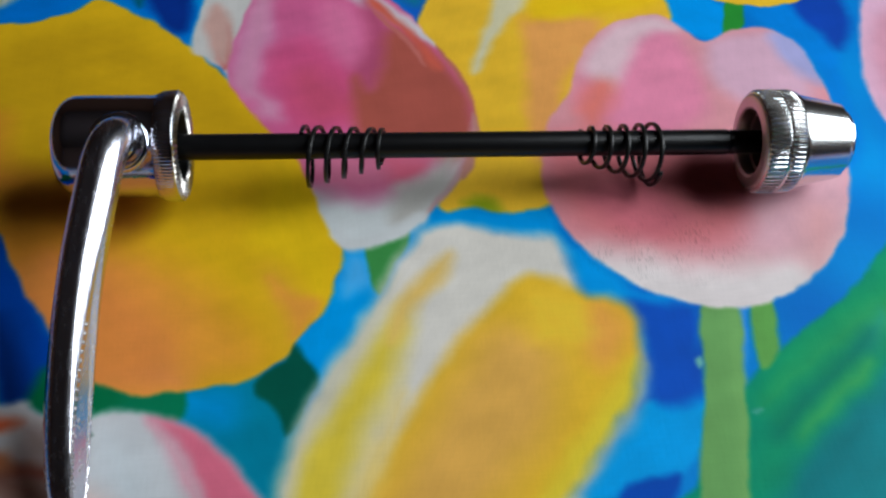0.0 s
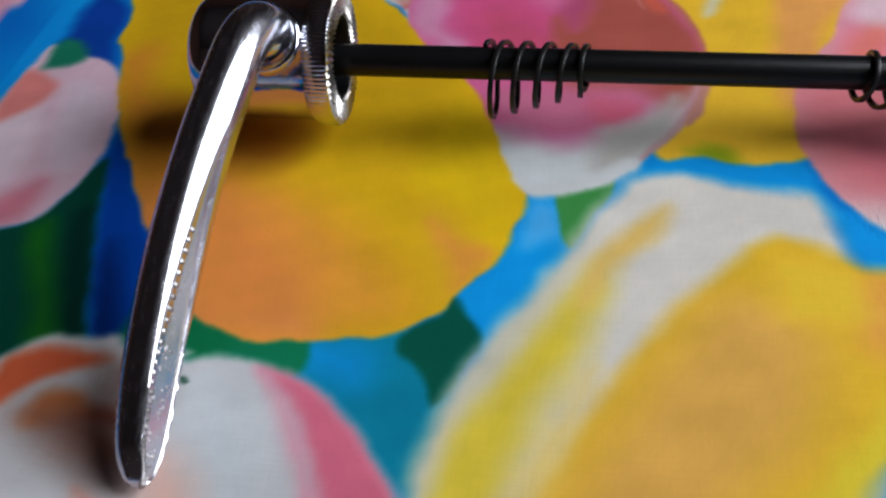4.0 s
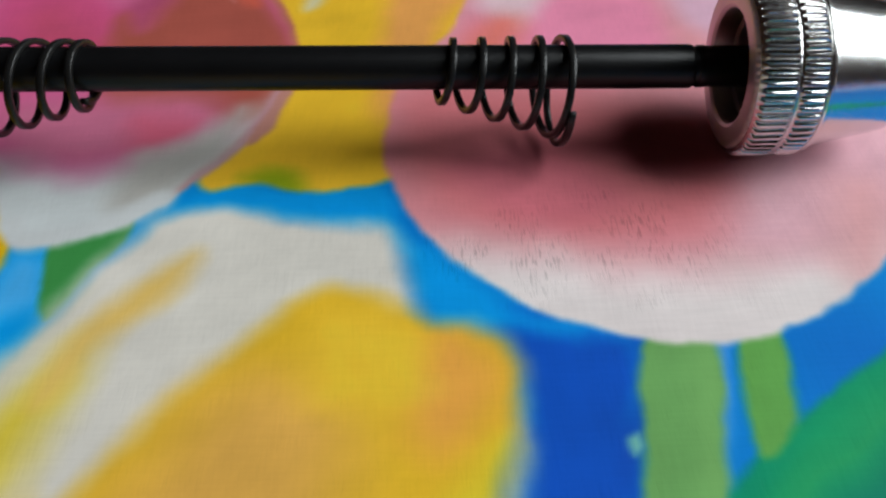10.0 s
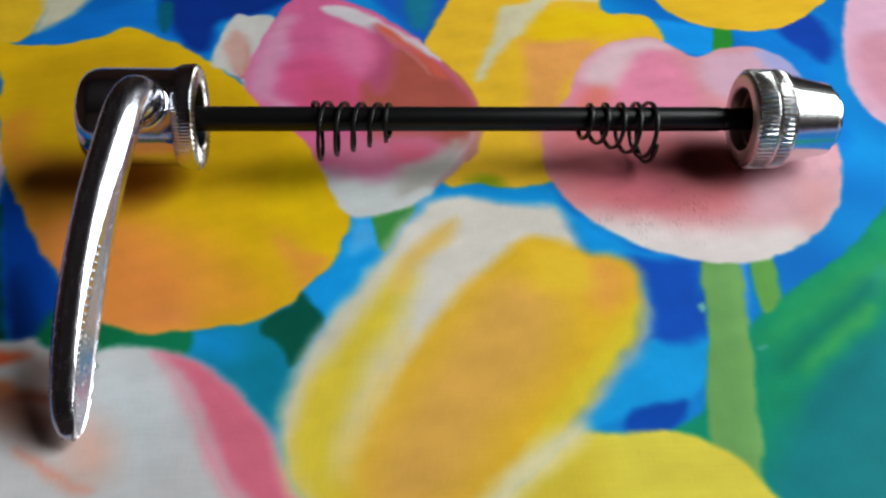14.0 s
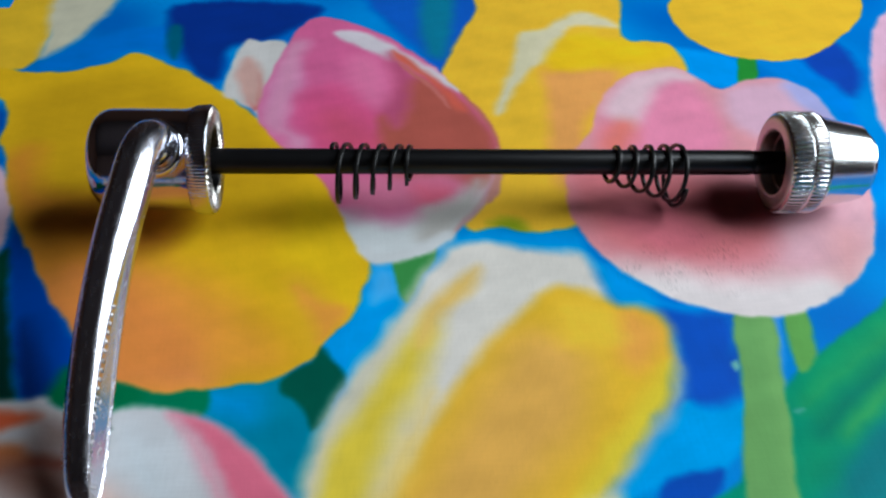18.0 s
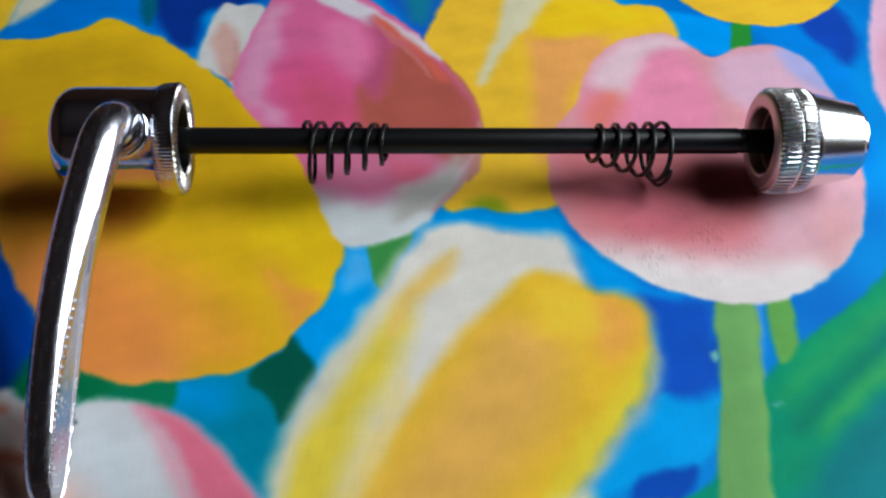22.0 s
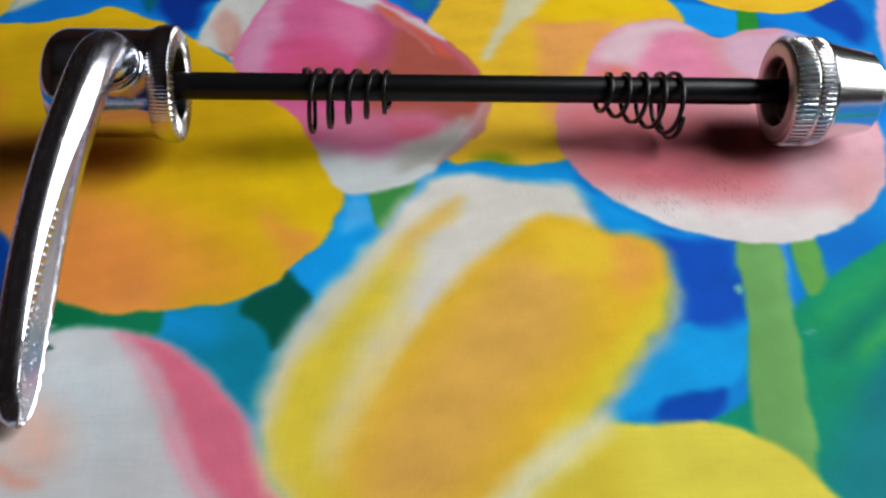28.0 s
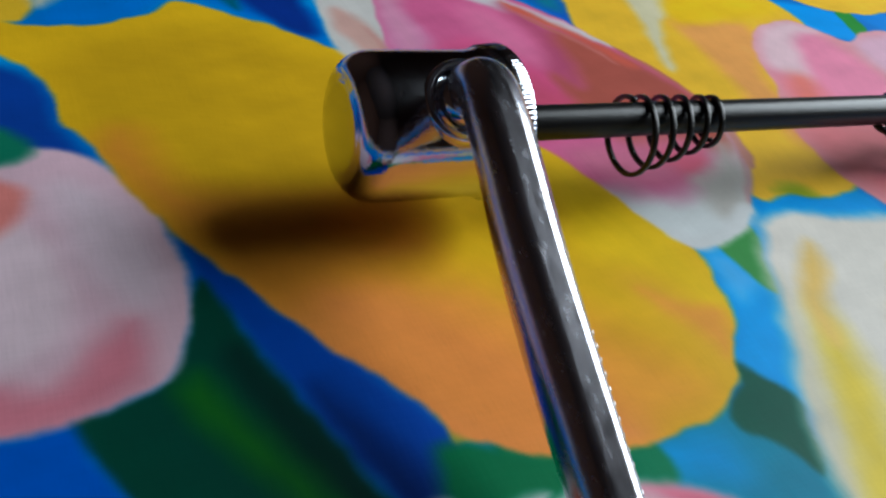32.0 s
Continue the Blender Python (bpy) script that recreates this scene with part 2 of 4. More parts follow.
def petal(name, colour, soft, points, inside=""):
    """Brush one patch of colour onto the cloth, its edge softened over so many millimetres."""
    line = curve_through(points)
    pad = soft * 2.5 + 2
    i0, i1 = np.searchsorted(GX, (line[:, 0].min() - pad, line[:, 0].max() + pad))
    j0, j1 = np.searchsorted(GY, (line[:, 1].min() - pad, line[:, 1].max() + pad))
    box = np.s_[j0:j1, i0:i1]
    x, y = MX[box] + EDGE_X[box], MY[box] + EDGE_Y[box]
    near, odd = np.full(x.shape, 1e9), np.zeros(x.shape, bool)
    for (ax, ay), (bx, by) in zip(line, np.roll(line, -1, 0)):
        dx, dy = bx - ax, by - ay
        t = np.clip(((x - ax) * dx + (y - ay) * dy) / (dx * dx + dy * dy + 1e-9), 0, 1)
        near = np.minimum(near, (x - ax - t * dx) ** 2 + (y - ay - t * dy) ** 2)
        if dy:
            odd ^= ((ay > y) != (by > y)) & (x < ax + (y - ay) * dx / dy)
    far = np.where(odd, 1, -1) * np.sqrt(near) + BRUSH[box] * min(0.8, soft * 0.2)
    cover = np.clip(far / (1.3 * soft) + 0.5, 0, 1)
    cover = cover * cover * (3 - 2 * cover)
    if inside:
        edge = MASKS[inside][box][..., None]
        ground = UNDER[inside][box] * (1 - edge)
    else:
        mask = np.zeros_like(MX)
        mask[box] = cover
        MASKS[name], UNDER[name] = mask, PRINT.copy()
        edge, ground = 1.0, 0.0
    # brush strokes run along the patch
    off = line - line.mean(0)
    long = np.linalg.eigh(off.T @ off)[1][:, 1]
    across = (MX[box] * long[1] - MY[box] * long[0]) + 1.4 * SHADE[box] + 0.8 * BRUSH[box]
    along = MX[box] * long[0] + MY[box] * long[1]
    stroke = (np.sin(across * 2.1 + 0.8 * np.sin(along * 0.11)) + np.sin(across * 4.7 + 1.3 * np.sin(along * 0.17 + 1)) + 0.7 * np.sin(across * 9.1 + np.sin(along * 0.3))) / 2.7
    tone = 1 + 0.05 * BRUSH[box] + 0.05 * SHADE[box] + 0.007 * stroke
    goal = np.stack([c * tone for c in colour], -1) * edge + ground
    PRINT[box] += (goal - PRINT[box]) * cover[..., None]


petal("sky_a", (0, 114, 208), 3, [(-117.6, 62.5), (-112.8, 73), (-100.8, 81), (-85.7, 83.4), (-70.3, 71.5), (-69.3, 50.7), (-77.5, 58.5), (-92.8, 70.9), (-104.7, 63.3)])
petal("sky_b", (8, 48, 136), 3.4, [(-87.5, 95.5), (-45.4, 94.1), (-57, 76.6), (-68.7, 71.4), (-69.9, 55.7), (-77.9, 61.1)])
petal("sky_c", (20, 90, 190), 4, [(-32.6, 106.6), (11.2, 105.1), (-1.5, 69.1), (-8.7, 50.9), (-16.9, 66.9)])
petal("teal_reed", (0, 92, 120), 2.2, [(-87, 82.9), (-83.2, 82.8), (-82.2, 67), (-85.3, 69)])
petal("teal_top", (20, 120, 150), 4.1, [(-15.2, 99.4), (-6.1, 99.1), (-9.2, 69.3), (-12.5, 64), (-16, 72.4)])
petal("sky_d", (0, 150, 235), 3, [(52.3, 67.1), (69.3, 61.1), (69.5, 50.6), (61.1, 47.1), (52.6, 55.1)])
petal("sky_e", (0, 126, 215), 3.4, [(74.6, 60.9), (90, 63), (93.8, 47.2), (91.1, 23.9), (89.5, 9.3), (83.7, 3.7), (86.7, 35.3), (80, 50.7)])
petal("sky_navy", (14, 66, 168), 3.5, [(88.7, 69), (98.8, 69.7), (101.5, 55.1), (95.3, 42), (91.7, 48.2), (87.6, 58.4)])
petal("right_deep", (10, 92, 196), 2, [(23.9, -28.6), (42.2, -32.8), (39.4, -46.6), (36.8, -55.1), (27.6, -55.4), (21.1, -59.9), (27.5, -47.6), (28.7, -35.2)])
petal("right_navy", (22, 64, 160), 2.4, [(31.7, -35.6), (40.9, -35.6), (37.7, -50.9), (30.9, -53.5), (29.2, -46.2)])
petal("right_azure", (0, 156, 228), 1.6, [(18.4, -62.3), (27.7, -55), (38.2, -54), (36.1, -63), (30.2, -70.1), (22.2, -71.2), (12.9, -75.3), (9.7, -75)])
petal("right_shade", (4, 74, 176), 1.6, [(20.5, -71.3), (30.3, -69.8), (26.1, -76.2), (18.6, -76)])
petal("right_strip", (70, 150, 225), 1.6, [(49.5, -33.4), (51.2, -34), (48.2, -46.9), (46, -51.9), (47.7, -42.3)])
petal("tulip_glow", (108, 160, 200), 3.5, [(28.8, -32.7), (30.7, -40.1), (28.7, -50.6), (25.1, -58), (18.7, -65.1), (11.9, -74), (9.7, -77.4), (8.9, -75), (16.8, -63.5), (22.8, -55.9), (26.5, -47.6)])
petal("sky_i", (0, 152, 228), 3.4, [(-29.8, -16.9), (-24.6, -16.3), (-22.8, -28), (-25.5, -36.6), (-30.5, -47.1), (-33.4, -49.5), (-39.2, -39.5), (-34.2, -33.4), (-30.2, -23.2)])
petal("sky_pale", (70, 172, 236), 4, [(-29.2, -18.5), (-25.2, -18.7), (-23.4, -25), (-27.3, -27.9), (-30, -27.8)])
petal("sky_j", (0, 150, 228), 2.7, [(-11.1, -10.1), (-5.4, -4.6), (2.8, -7.7), (13.9, -5.3), (17.2, -17), (21.3, -20.4), (29, -29.2), (40.4, -33.3), (38.8, -44.5), (29.3, -44.1), (27.2, -32.8), (20.2, -31.1), (15.8, -18.6), (4.6, -14.1), (-7, -11.1)])
petal("navy_strip", (14, 80, 186), 3.5, [(27.3, -32.1), (33.8, -33.1), (41.2, -34.8), (38.4, -49.7), (36.9, -55), (29.5, -55.7), (28.8, -49.4), (28.8, -41.4)])
petal("teal_a", (0, 130, 166), 4.1, [(-76.6, -49.8), (-59.8, -48.4), (-45.7, -46.9), (-36.7, -57.1), (-38.7, -68.5), (-42.1, -71.9), (-48.2, -66.8), (-54.1, -59), (-62.7, -54.6)])
petal("teal_b", (0, 128, 158), 3.5, [(-61.9, -50.2), (-45.8, -46.5), (-38.8, -59), (-40.8, -72.1), (-45.4, -68.5), (-51.9, -59.8)])
petal("teal_blue", (0, 142, 208), 8, [(-62.4, -50.9), (-56.9, -48), (-49.5, -50.2), (-49.8, -56.2), (-54.7, -56)], inside="teal_b")
petal("dark_leaf", (2, 84, 68), 1.3, [(-39.4, -38.7), (-37.3, -41.7), (-34.3, -47), (-35.7, -52.5), (-39.2, -58.8), (-42.1, -53.7), (-46.2, -47.7), (-40.5, -42.6)])
petal("under_leaf", (4, 116, 78), 1.5, [(-79.2, -43.9), (-70.9, -47.1), (-65.1, -48.2), (-59.5, -48.1), (-58.9, -53.8), (-63.4, -55.6), (-76.6, -53.1)])
petal("left_blue", (2, 68, 170), 2.8, [(-106.8, -0.7), (-104.2, -4.4), (-96.5, -18.4), (-91.3, -26.8), (-84.5, -37.9), (-83.2, -43.2), (-85.1, -48.3), (-87.7, -51.2), (-92.4, -51.1), (-98.2, -35.1), (-103.5, -18.6), (-106.3, -8.6)])
petal("left_deep", (4, 44, 118), 5, [(-96.7, -30.4), (-90.6, -41.5), (-87.6, -49.4), (-92.4, -51.1), (-96.2, -39.9)], inside="left_blue")
petal("left_blue_b", (10, 60, 150), 4.1, [(-130.6, 47.1), (-121, 43.4), (-119, 28.8), (-113.7, 14.1), (-118.6, 18), (-127.3, 19.5), (-131.2, 28.2)])
petal("left_green", (0, 66, 52), 1.6, [(-106, -8.6), (-102.7, -20.5), (-98.2, -35.1), (-93.1, -49.7), (-92.5, -53.3), (-102.1, -56.3), (-107.8, -63.4), (-119.8, -41.9), (-122.7, -34.9), (-124.8, -29.8), (-119.8, -28.2), (-113.1, -25.3), (-109.9, -19.4)])
petal("left_dark", (0, 46, 40), 4, [(-103.1, -21.7), (-98.2, -35.1), (-93.4, -49.7), (-98.4, -50), (-103.5, -36.2), (-106.4, -23.9)], inside="left_green")
petal("left_bright", (22, 98, 28), 4.5, [(-110.7, -25.9), (-108.6, -27.2), (-103.5, -38.2), (-98.2, -49.2), (-101.3, -51), (-105.7, -41.9), (-112.4, -29.6)])
petal("left_bluec", (0, 86, 196), 2.2, [(-137.6, -29.2), (-131.3, -29.9), (-124.7, -29.9), (-122.7, -34.9), (-119.8, -41.9), (-120.6, -47), (-137.9, -42.1)])
petal("left_lime", (176, 176, 40), 2.5, [(-121.5, -49.2), (-117.1, -54.2), (-114.7, -62.5), (-119.7, -61.8)])
petal("pink_three", (214, 178, 192), 1.6, [(-134.3, 23.8), (-127.8, 23.4), (-123.3, 23.3), (-118.1, 21.5), (-113.3, 16.5), (-109.4, 6.5), (-107.8, -1.9), (-107.8, -11.6), (-109.6, -19), (-113, -25.1), (-119.7, -28.1), (-125.8, -29.5), (-131.3, -29.9), (-136.1, -29.6)])
petal("p3_rose", (208, 124, 140), 5, [(-135.8, -21.7), (-130.8, -22), (-125.8, -24.1), (-119.5, -17.4), (-115.1, -14.3), (-114.6, -20.3), (-117, -26.2), (-125.8, -29.9), (-131.4, -30.4), (-136.1, -30.3)], inside="pink_three")
petal("p3_pale", (220, 196, 206), 4, [(-133, 4.2), (-126.3, 5.4), (-122.3, -3.3), (-122.7, -12.7), (-127.1, -19.4), (-134, -17.8)], inside="pink_three")
petal("p3_coral", (214, 126, 120), 3, [(-134.5, 18.1), (-128.3, 15.9), (-125, 12.1), (-126.9, 6.7), (-130.5, 2.6), (-135.1, 2.3)], inside="pink_three")
petal("p3_mauve", (212, 190, 202), 5.8, [(-121.9, 13.7), (-113.6, 8.9), (-109.6, -3.7), (-113.2, -12.8), (-119.5, -4.5)], inside="pink_three")
petal("left_teal", (20, 110, 85), 2.7, [(-131.2, 29.6), (-126.8, 28.6), (-123.4, 22.6), (-127.3, 19.7), (-131.6, 19.6)])
petal("mid_green", (4, 108, 66), 3, [(-85.8, -42.4), (-80.6, -42.8), (-76.2, -45.8), (-71, -47.8), (-71.4, -52.1), (-78.4, -53.6), (-84.5, -52.5), (-87.7, -50.3), (-87, -45.7)])
petal("leaf_right", (0, 140, 108), 1.2, [(92, -18.1), (71.7, -33.5), (60.1, -41.3), (48.7, -49.9), (43.2, -58.2), (32.6, -71.9), (25.4, -78.6), (23.3, -98.8), (58.5, -100.5)])
petal("leaf_r1", (20, 153, 100), 6, [(92, -18.1), (68.6, -35.9), (55.8, -44.2), (48.4, -54.3), (53.5, -54.5), (68.1, -43.2), (86.6, -30.8)], inside="leaf_right")
petal("leaf_r2", (80, 172, 76), 6, [(86.6, -30.8), (67, -46.3), (56.1, -56.1), (51.7, -60), (58.2, -59), (72.3, -46.5), (85.2, -39.2)], inside="leaf_right")
petal("leaf_r3", (0, 127, 134), 7, [(78.4, -49.9), (58.7, -63), (46.1, -77.3), (37.9, -91.9), (58.5, -100.5), (75.6, -61.2)], inside="leaf_right")
petal("leaf_r4", (10, 147, 104), 7, [(83, -39.1), (63.7, -55), (48.4, -70.2), (42.9, -72.4), (49.7, -59.9), (63.8, -49.2)], inside="leaf_right")
petal("leaf_r5", (30, 150, 140), 6, [(78, -37.2), (71.4, -43.4), (70.2, -46.4), (75.4, -43.6)], inside="leaf_right")
petal("leaf_streak", (40, 156, 94), 5, [(76.7, -34.7), (66.7, -41.4), (55.2, -50.4), (48.2, -56.4), (48.9, -57.6), (56.9, -51.7), (67.9, -44.2), (75.1, -38.9)], inside="leaf_right")
petal("leaf_vein", (0, 118, 98), 5, [(74, -41.7), (64.2, -48.8), (54.3, -56.6), (49.5, -62.4), (50.8, -63), (56.9, -57.9), (66.6, -50.8), (72.5, -45.8)], inside="leaf_right")
petal("leaf_gleam", (62, 164, 88), 5, [(71.5, -48.4), (63.2, -54.5), (54.4, -62.6), (55.2, -63.2), (63.4, -57), (70.3, -51.6)], inside="leaf_right")
petal("leaf_fold", (0, 117, 122), 5, [(67.8, -58.4), (58.5, -65.1), (50.8, -73.6), (52.4, -74.7), (60.3, -68.5), (66.1, -63.1)], inside="leaf_right")
petal("stem_a", (108, 162, 92), 1.2, [(42.5, -33), (49.6, -33.9), (47.3, -48.4), (43.3, -67.5), (39, -86.8), (36.8, -86.7), (32.4, -77.2), (38.2, -53.8)])
petal("stem_edge", (118, 172, 98), 3.5, [(47.5, -33.2), (49.6, -33.9), (47.3, -48.4), (43.3, -67.5), (39, -86.8), (38.2, -83.6), (43.3, -59.6)], inside="stem_a")
petal("stem_b", (100, 165, 80), 1.2, [(52.3, -33.5), (56.4, -33.7), (55, -45), (50.2, -48.5)])
petal("stem_nick", (112, 182, 172), 0.9, [(38.3, -46.1), (39.2, -45.6), (39.5, -46.9), (38.6, -48.2)])
petal("leaf_fleck", (70, 160, 140), 0.9, [(46, -58.4), (47.8, -57.6), (48.6, -57.9), (47, -58.8)])
petal("leaf_small", (60, 140, 70), 0.9, [(-25.4, -16.1), (-21.2, -14), (-15.9, -12.2), (-17.1, -17.4), (-20, -22.8), (-22.7, -28)])
petal("stem_top", (40, 140, 50), 1, [(71.1, 63.7), (75.4, 63.6), (70.9, 49.3), (66.6, 48.2)])
petal("yellow_top", (235, 185, 45), 0.9, [(57.4, 90.6), (58, 75.5), (64.3, 65.3), (75.2, 60.3), (87.8, 61), (100.1, 69.7), (113.8, 85.5), (112.9, 101.7), (68.7, 103.2)])
petal("pink_far", (225, 175, 200), 1.6, [(134.7, 88.3), (117.7, 82.6), (107.3, 62.6), (99.9, 42.1), (96.9, 25.9), (98.8, 13.1), (109.4, 12.7)])
petal("pink_far_in", (215, 150, 170), 5.8, [(120.8, 54.1), (108.9, 54.5), (101.6, 34.9), (102.1, 21.4), (111.1, 16.8)], inside="pink_far")
petal("gold_corner", (222, 178, 40), 1.6, [(-165.9, 111), (-123.6, 109.6), (-119.5, 76), (-120.9, 63.9), (-126.1, 61.5), (-137.4, 60.7), (-153.6, 74.5)])
petal("gold_white", (200, 195, 170), 3.4, [(-122.9, 103.1), (-104.9, 102.5), (-111, 78.5), (-119, 67.8), (-120.2, 78.8)])
petal("yellow_mid", (236, 185, 48), 1.4, [(-13.1, 49.8), (-7.7, 69.3), (-0.1, 89.4), (4.1, 102), (41, 100.8), (40.3, 73.8), (46.9, 71.5), (52.9, 68.5), (54.4, 56.3), (46.3, 46.4), (36.2, 39.6), (28.2, 26.3), (20.9, 6.1), (16.6, -5.1), (5.1, -8.2), (-2, -6.2), (-9.3, -5.5), (-6.8, 13), (-6.9, 32), (-10.4, 46.1)])
petal("ym_white", (212, 203, 166), 2.6, [(12, 76.8), (24.1, 76.4), (16.7, 63.6), (8.8, 50.7), (3.5, 38.7), (1.3, 38.4), (4.3, 49.5), (8.7, 63.9)], inside="yellow_mid")
petal("ym_white2", (215, 205, 170), 2.9, [(12.9, 60.4), (17.9, 76.9), (30.7, 88.4), (40.4, 79), (26.2, 79.5), (17.7, 62.9)], inside="yellow_mid")
petal("ym_orange", (232, 160, 84), 4, [(16.2, 58.4), (24.8, 56.7), (34.9, 55.9), (33.4, 46.7), (23.7, 33.8), (20.7, 18.6), (13.7, 6.3), (13.3, 23.3), (15.1, 42.3)], inside="yellow_mid")
petal("ym_gold", (238, 192, 24), 5, [(23.8, 73.8), (36.3, 73.3), (52.3, 67.1), (49.3, 60.4), (30.7, 58.5), (17.1, 57.6)], inside="yellow_mid")
petal("pink_two", (222, 150, 158), 1.1, [(23.8, 28.6), (27.4, 39.9), (34.7, 51.4), (43.1, 56.2), (51.6, 57.2), (56.3, 51.6), (60.9, 46.4), (69.5, 50.6), (78.5, 50.8), (84.7, 44.5), (86.6, 33), (86.8, 19.7), (84, 1.8), (79.2, -12.5), (72.9, -22.2), (64.4, -29.7), (56.2, -33.8), (49, -35), (40.4, -33.5), (32.2, -29.9), (23.4, -22.1), (17.8, -13.5), (14.8, -4.7), (14.2, 4.5), (16, 14.2), (19.4, 22.3)])
petal("p2_hot", (230, 136, 166), 6, [(25.8, 28.5), (36.6, 49.3), (50.8, 53.8), (56.7, 41.2), (55.8, 20.9), (41.8, 13.2), (29.4, 17.7)], inside="pink_two")
petal("p2_white", (222, 186, 194), 5, [(33, 29.9), (28.5, 37.6), (32.7, 46.8), (39, 53.3), (45.8, 56.7), (51.3, 56.5), (55.4, 51.6), (48.7, 50.1), (44.1, 46.4), (39.4, 37.4), (35.6, 30.9)], inside="pink_two")
petal("p2_orange", (226, 122, 112), 6, [(25.3, 22.9), (29.4, 32), (34, 33.1), (35.1, 28.6), (31.5, 21.1), (28, 16.9)], inside="pink_two")
petal("p2_pale", (216, 170, 190), 5, [(62.3, 45.9), (78, 49), (84, 40.2), (81.5, 24.2), (68.5, 22.6), (60, 31.7)], inside="pink_two")
petal("p2_blue", (168, 166, 212), 4, [(78.4, 48.7), (85.1, 50.2), (88.4, 41.4), (87.6, 29.9), (82.5, 32.5), (78.9, 40)], inside="pink_two")
petal("p2_low", (214, 120, 126), 10, [(15.3, 12.2), (29, 15.7), (55.4, 4.8), (60.7, -11.8), (44, -19.4), (26.7, -17.1), (16.4, -6.5)], inside="pink_two")
petal("p2_red", (210, 112, 124), 5.8, [(23.1, -3.2), (36.3, -0.1), (43.7, -11.1), (32.9, -15.7)], inside="pink_two")
petal("p2_bot", (226, 214, 212), 10, [(18, -19.2), (32.1, -19.8), (45.3, -23.5), (61.4, -21), (78.7, -9.9), (83.1, -17.7), (64.6, -35.6), (47, -42), (29.5, -37), (20, -27.9)], inside="pink_two")
petal("p2_side", (215, 165, 175), 8, [(65.1, 2.5), (83.7, 3.7), (79.5, -14.2), (67.1, -22), (56.3, -18.3)], inside="pink_two")
petal("p2_rosy", (216, 158, 160), 9, [(71.1, -10.2), (75.4, -10.4), (74.7, -19.2), (68.6, -26.4), (67, -20.8)], inside="pink_two")
petal("yellow_big_a", (224, 176, 22), 1.1, [(-135.3, 63.1), (-126.3, 62.3), (-120, 60.5), (-109.9, 60.7), (-100.5, 64.5), (-94.1, 69.6), (-87.4, 65.4), (-77.5, 58.5), (-66.8, 48.2), (-61.1, 40.8), (-55, 33.8), (-50.5, 28.1), (-44.6, 19.5), (-37.7, 8.4), (-33.7, -1), (-31.1, -11.5), (-29.6, -16.5), (-30.1, -21), (-31.8, -24.9), (-32.7, -30.6), (-36.1, -35.3), (-38.9, -39.3), (-40.6, -42.3), (-46.7, -46.4), (-55.8, -48.4), (-64.9, -48.9), (-70.6, -48.4), (-80.6, -43.1), (-83.8, -42.3), (-84.3, -38.5), (-87.8, -32.2), (-92.8, -24.9), (-98.9, -14.7), (-106.4, -1.4), (-111.6, 10.5), (-116.4, 25.5), (-118.9, 30.3), (-121, 43.4)])
petal("yb_top", (203, 158, 20), 8.7, [(-118.8, 48.7), (-91.2, 58.3), (-69.6, 43.9), (-47.2, 17.1), (-62.1, 7.3), (-89.9, 7.5), (-109.9, 8.4), (-117.6, 27.2)], inside="yellow_big_a")
petal("yb_orange", (230, 156, 50), 12, [(-105.9, -3.1), (-95.5, -13.7), (-71.6, -15.4), (-54.8, -27.4), (-45.7, -42.9), (-63, -49.2), (-80.3, -45.1), (-87.3, -35), (-96.5, -22.9)], inside="yellow_big_a")
petal("yb_deep", (232, 140, 84), 9, [(-98.5, -19.5), (-87.7, -25.5), (-78.2, -31.3), (-65.9, -39.6), (-59.4, -47.4), (-73.9, -47.5), (-85, -44.1), (-88.5, -36.5), (-95.1, -27.9)], inside="yellow_big_a")
petal("yb_patch", (226, 168, 44), 9, [(-45.6, -19.5), (-40.4, -22.1), (-33.8, -30.6), (-35.1, -37.6), (-39.7, -40.2), (-43.1, -30.2)], inside="yellow_big_a")
petal("yb_light", (228, 186, 20), 7.2, [(-43.3, 6.8), (-32.9, -8), (-31.6, -24.4), (-34.3, -31.2), (-40.7, -20.4), (-49.4, -12.6)], inside="yellow_big_a")
petal("yb_russet", (226, 138, 64), 12, [(-99.3, -9.5), (-86.6, -10), (-72.8, -21.6), (-61.8, -35.2), (-65.1, -47), (-78.3, -46.5), (-90.6, -34.1)], inside="yellow_big_a")
petal("yb_amber", (206, 134, 40), 8, [(-115.6, 21.8), (-109.2, 27.4), (-105.1, 12.9), (-96.1, 8.5), (-83.4, 6.5), (-71.3, 4.4), (-73.3, -10.2), (-86.5, -12.4), (-98.9, -14.1), (-106, -2.2), (-111.6, 10.5)], inside="yellow_big_a")
petal("yb_wedge", (232, 156, 58), 3.2, [(-44.9, -22.7), (-40.1, -27.1), (-34.2, -29.7), (-36.4, -34.3), (-39.3, -37.4), (-40.3, -33.7)], inside="yellow_big_a")
petal("yb_fringe", (150, 150, 60), 1.2, [(-84.5, -37.9), (-83.9, -40.6), (-82, -42.1), (-80.7, -43.6), (-84.6, -43.2), (-85.5, -38.9)], inside="yellow_big_a")
petal("petal_side", (204, 200, 196), 1.4, [(-67.8, 47.7), (-68.1, 57.3), (-66.5, 69.3), (-64.4, 75.7), (-60.5, 74.4), (-57.2, 75.5), (-53.1, 72.8), (-54, 64.2), (-54.3, 53.3), (-55.9, 44.7), (-56.2, 35), (-59.9, 40.6), (-64.3, 45)])
petal("ps_red", (198, 84, 84), 2, [(-62.8, 55.3), (-60.3, 57.9), (-58.3, 51.7), (-57.9, 42.3), (-59.7, 40.9), (-61.4, 47.5)], inside="petal_side")
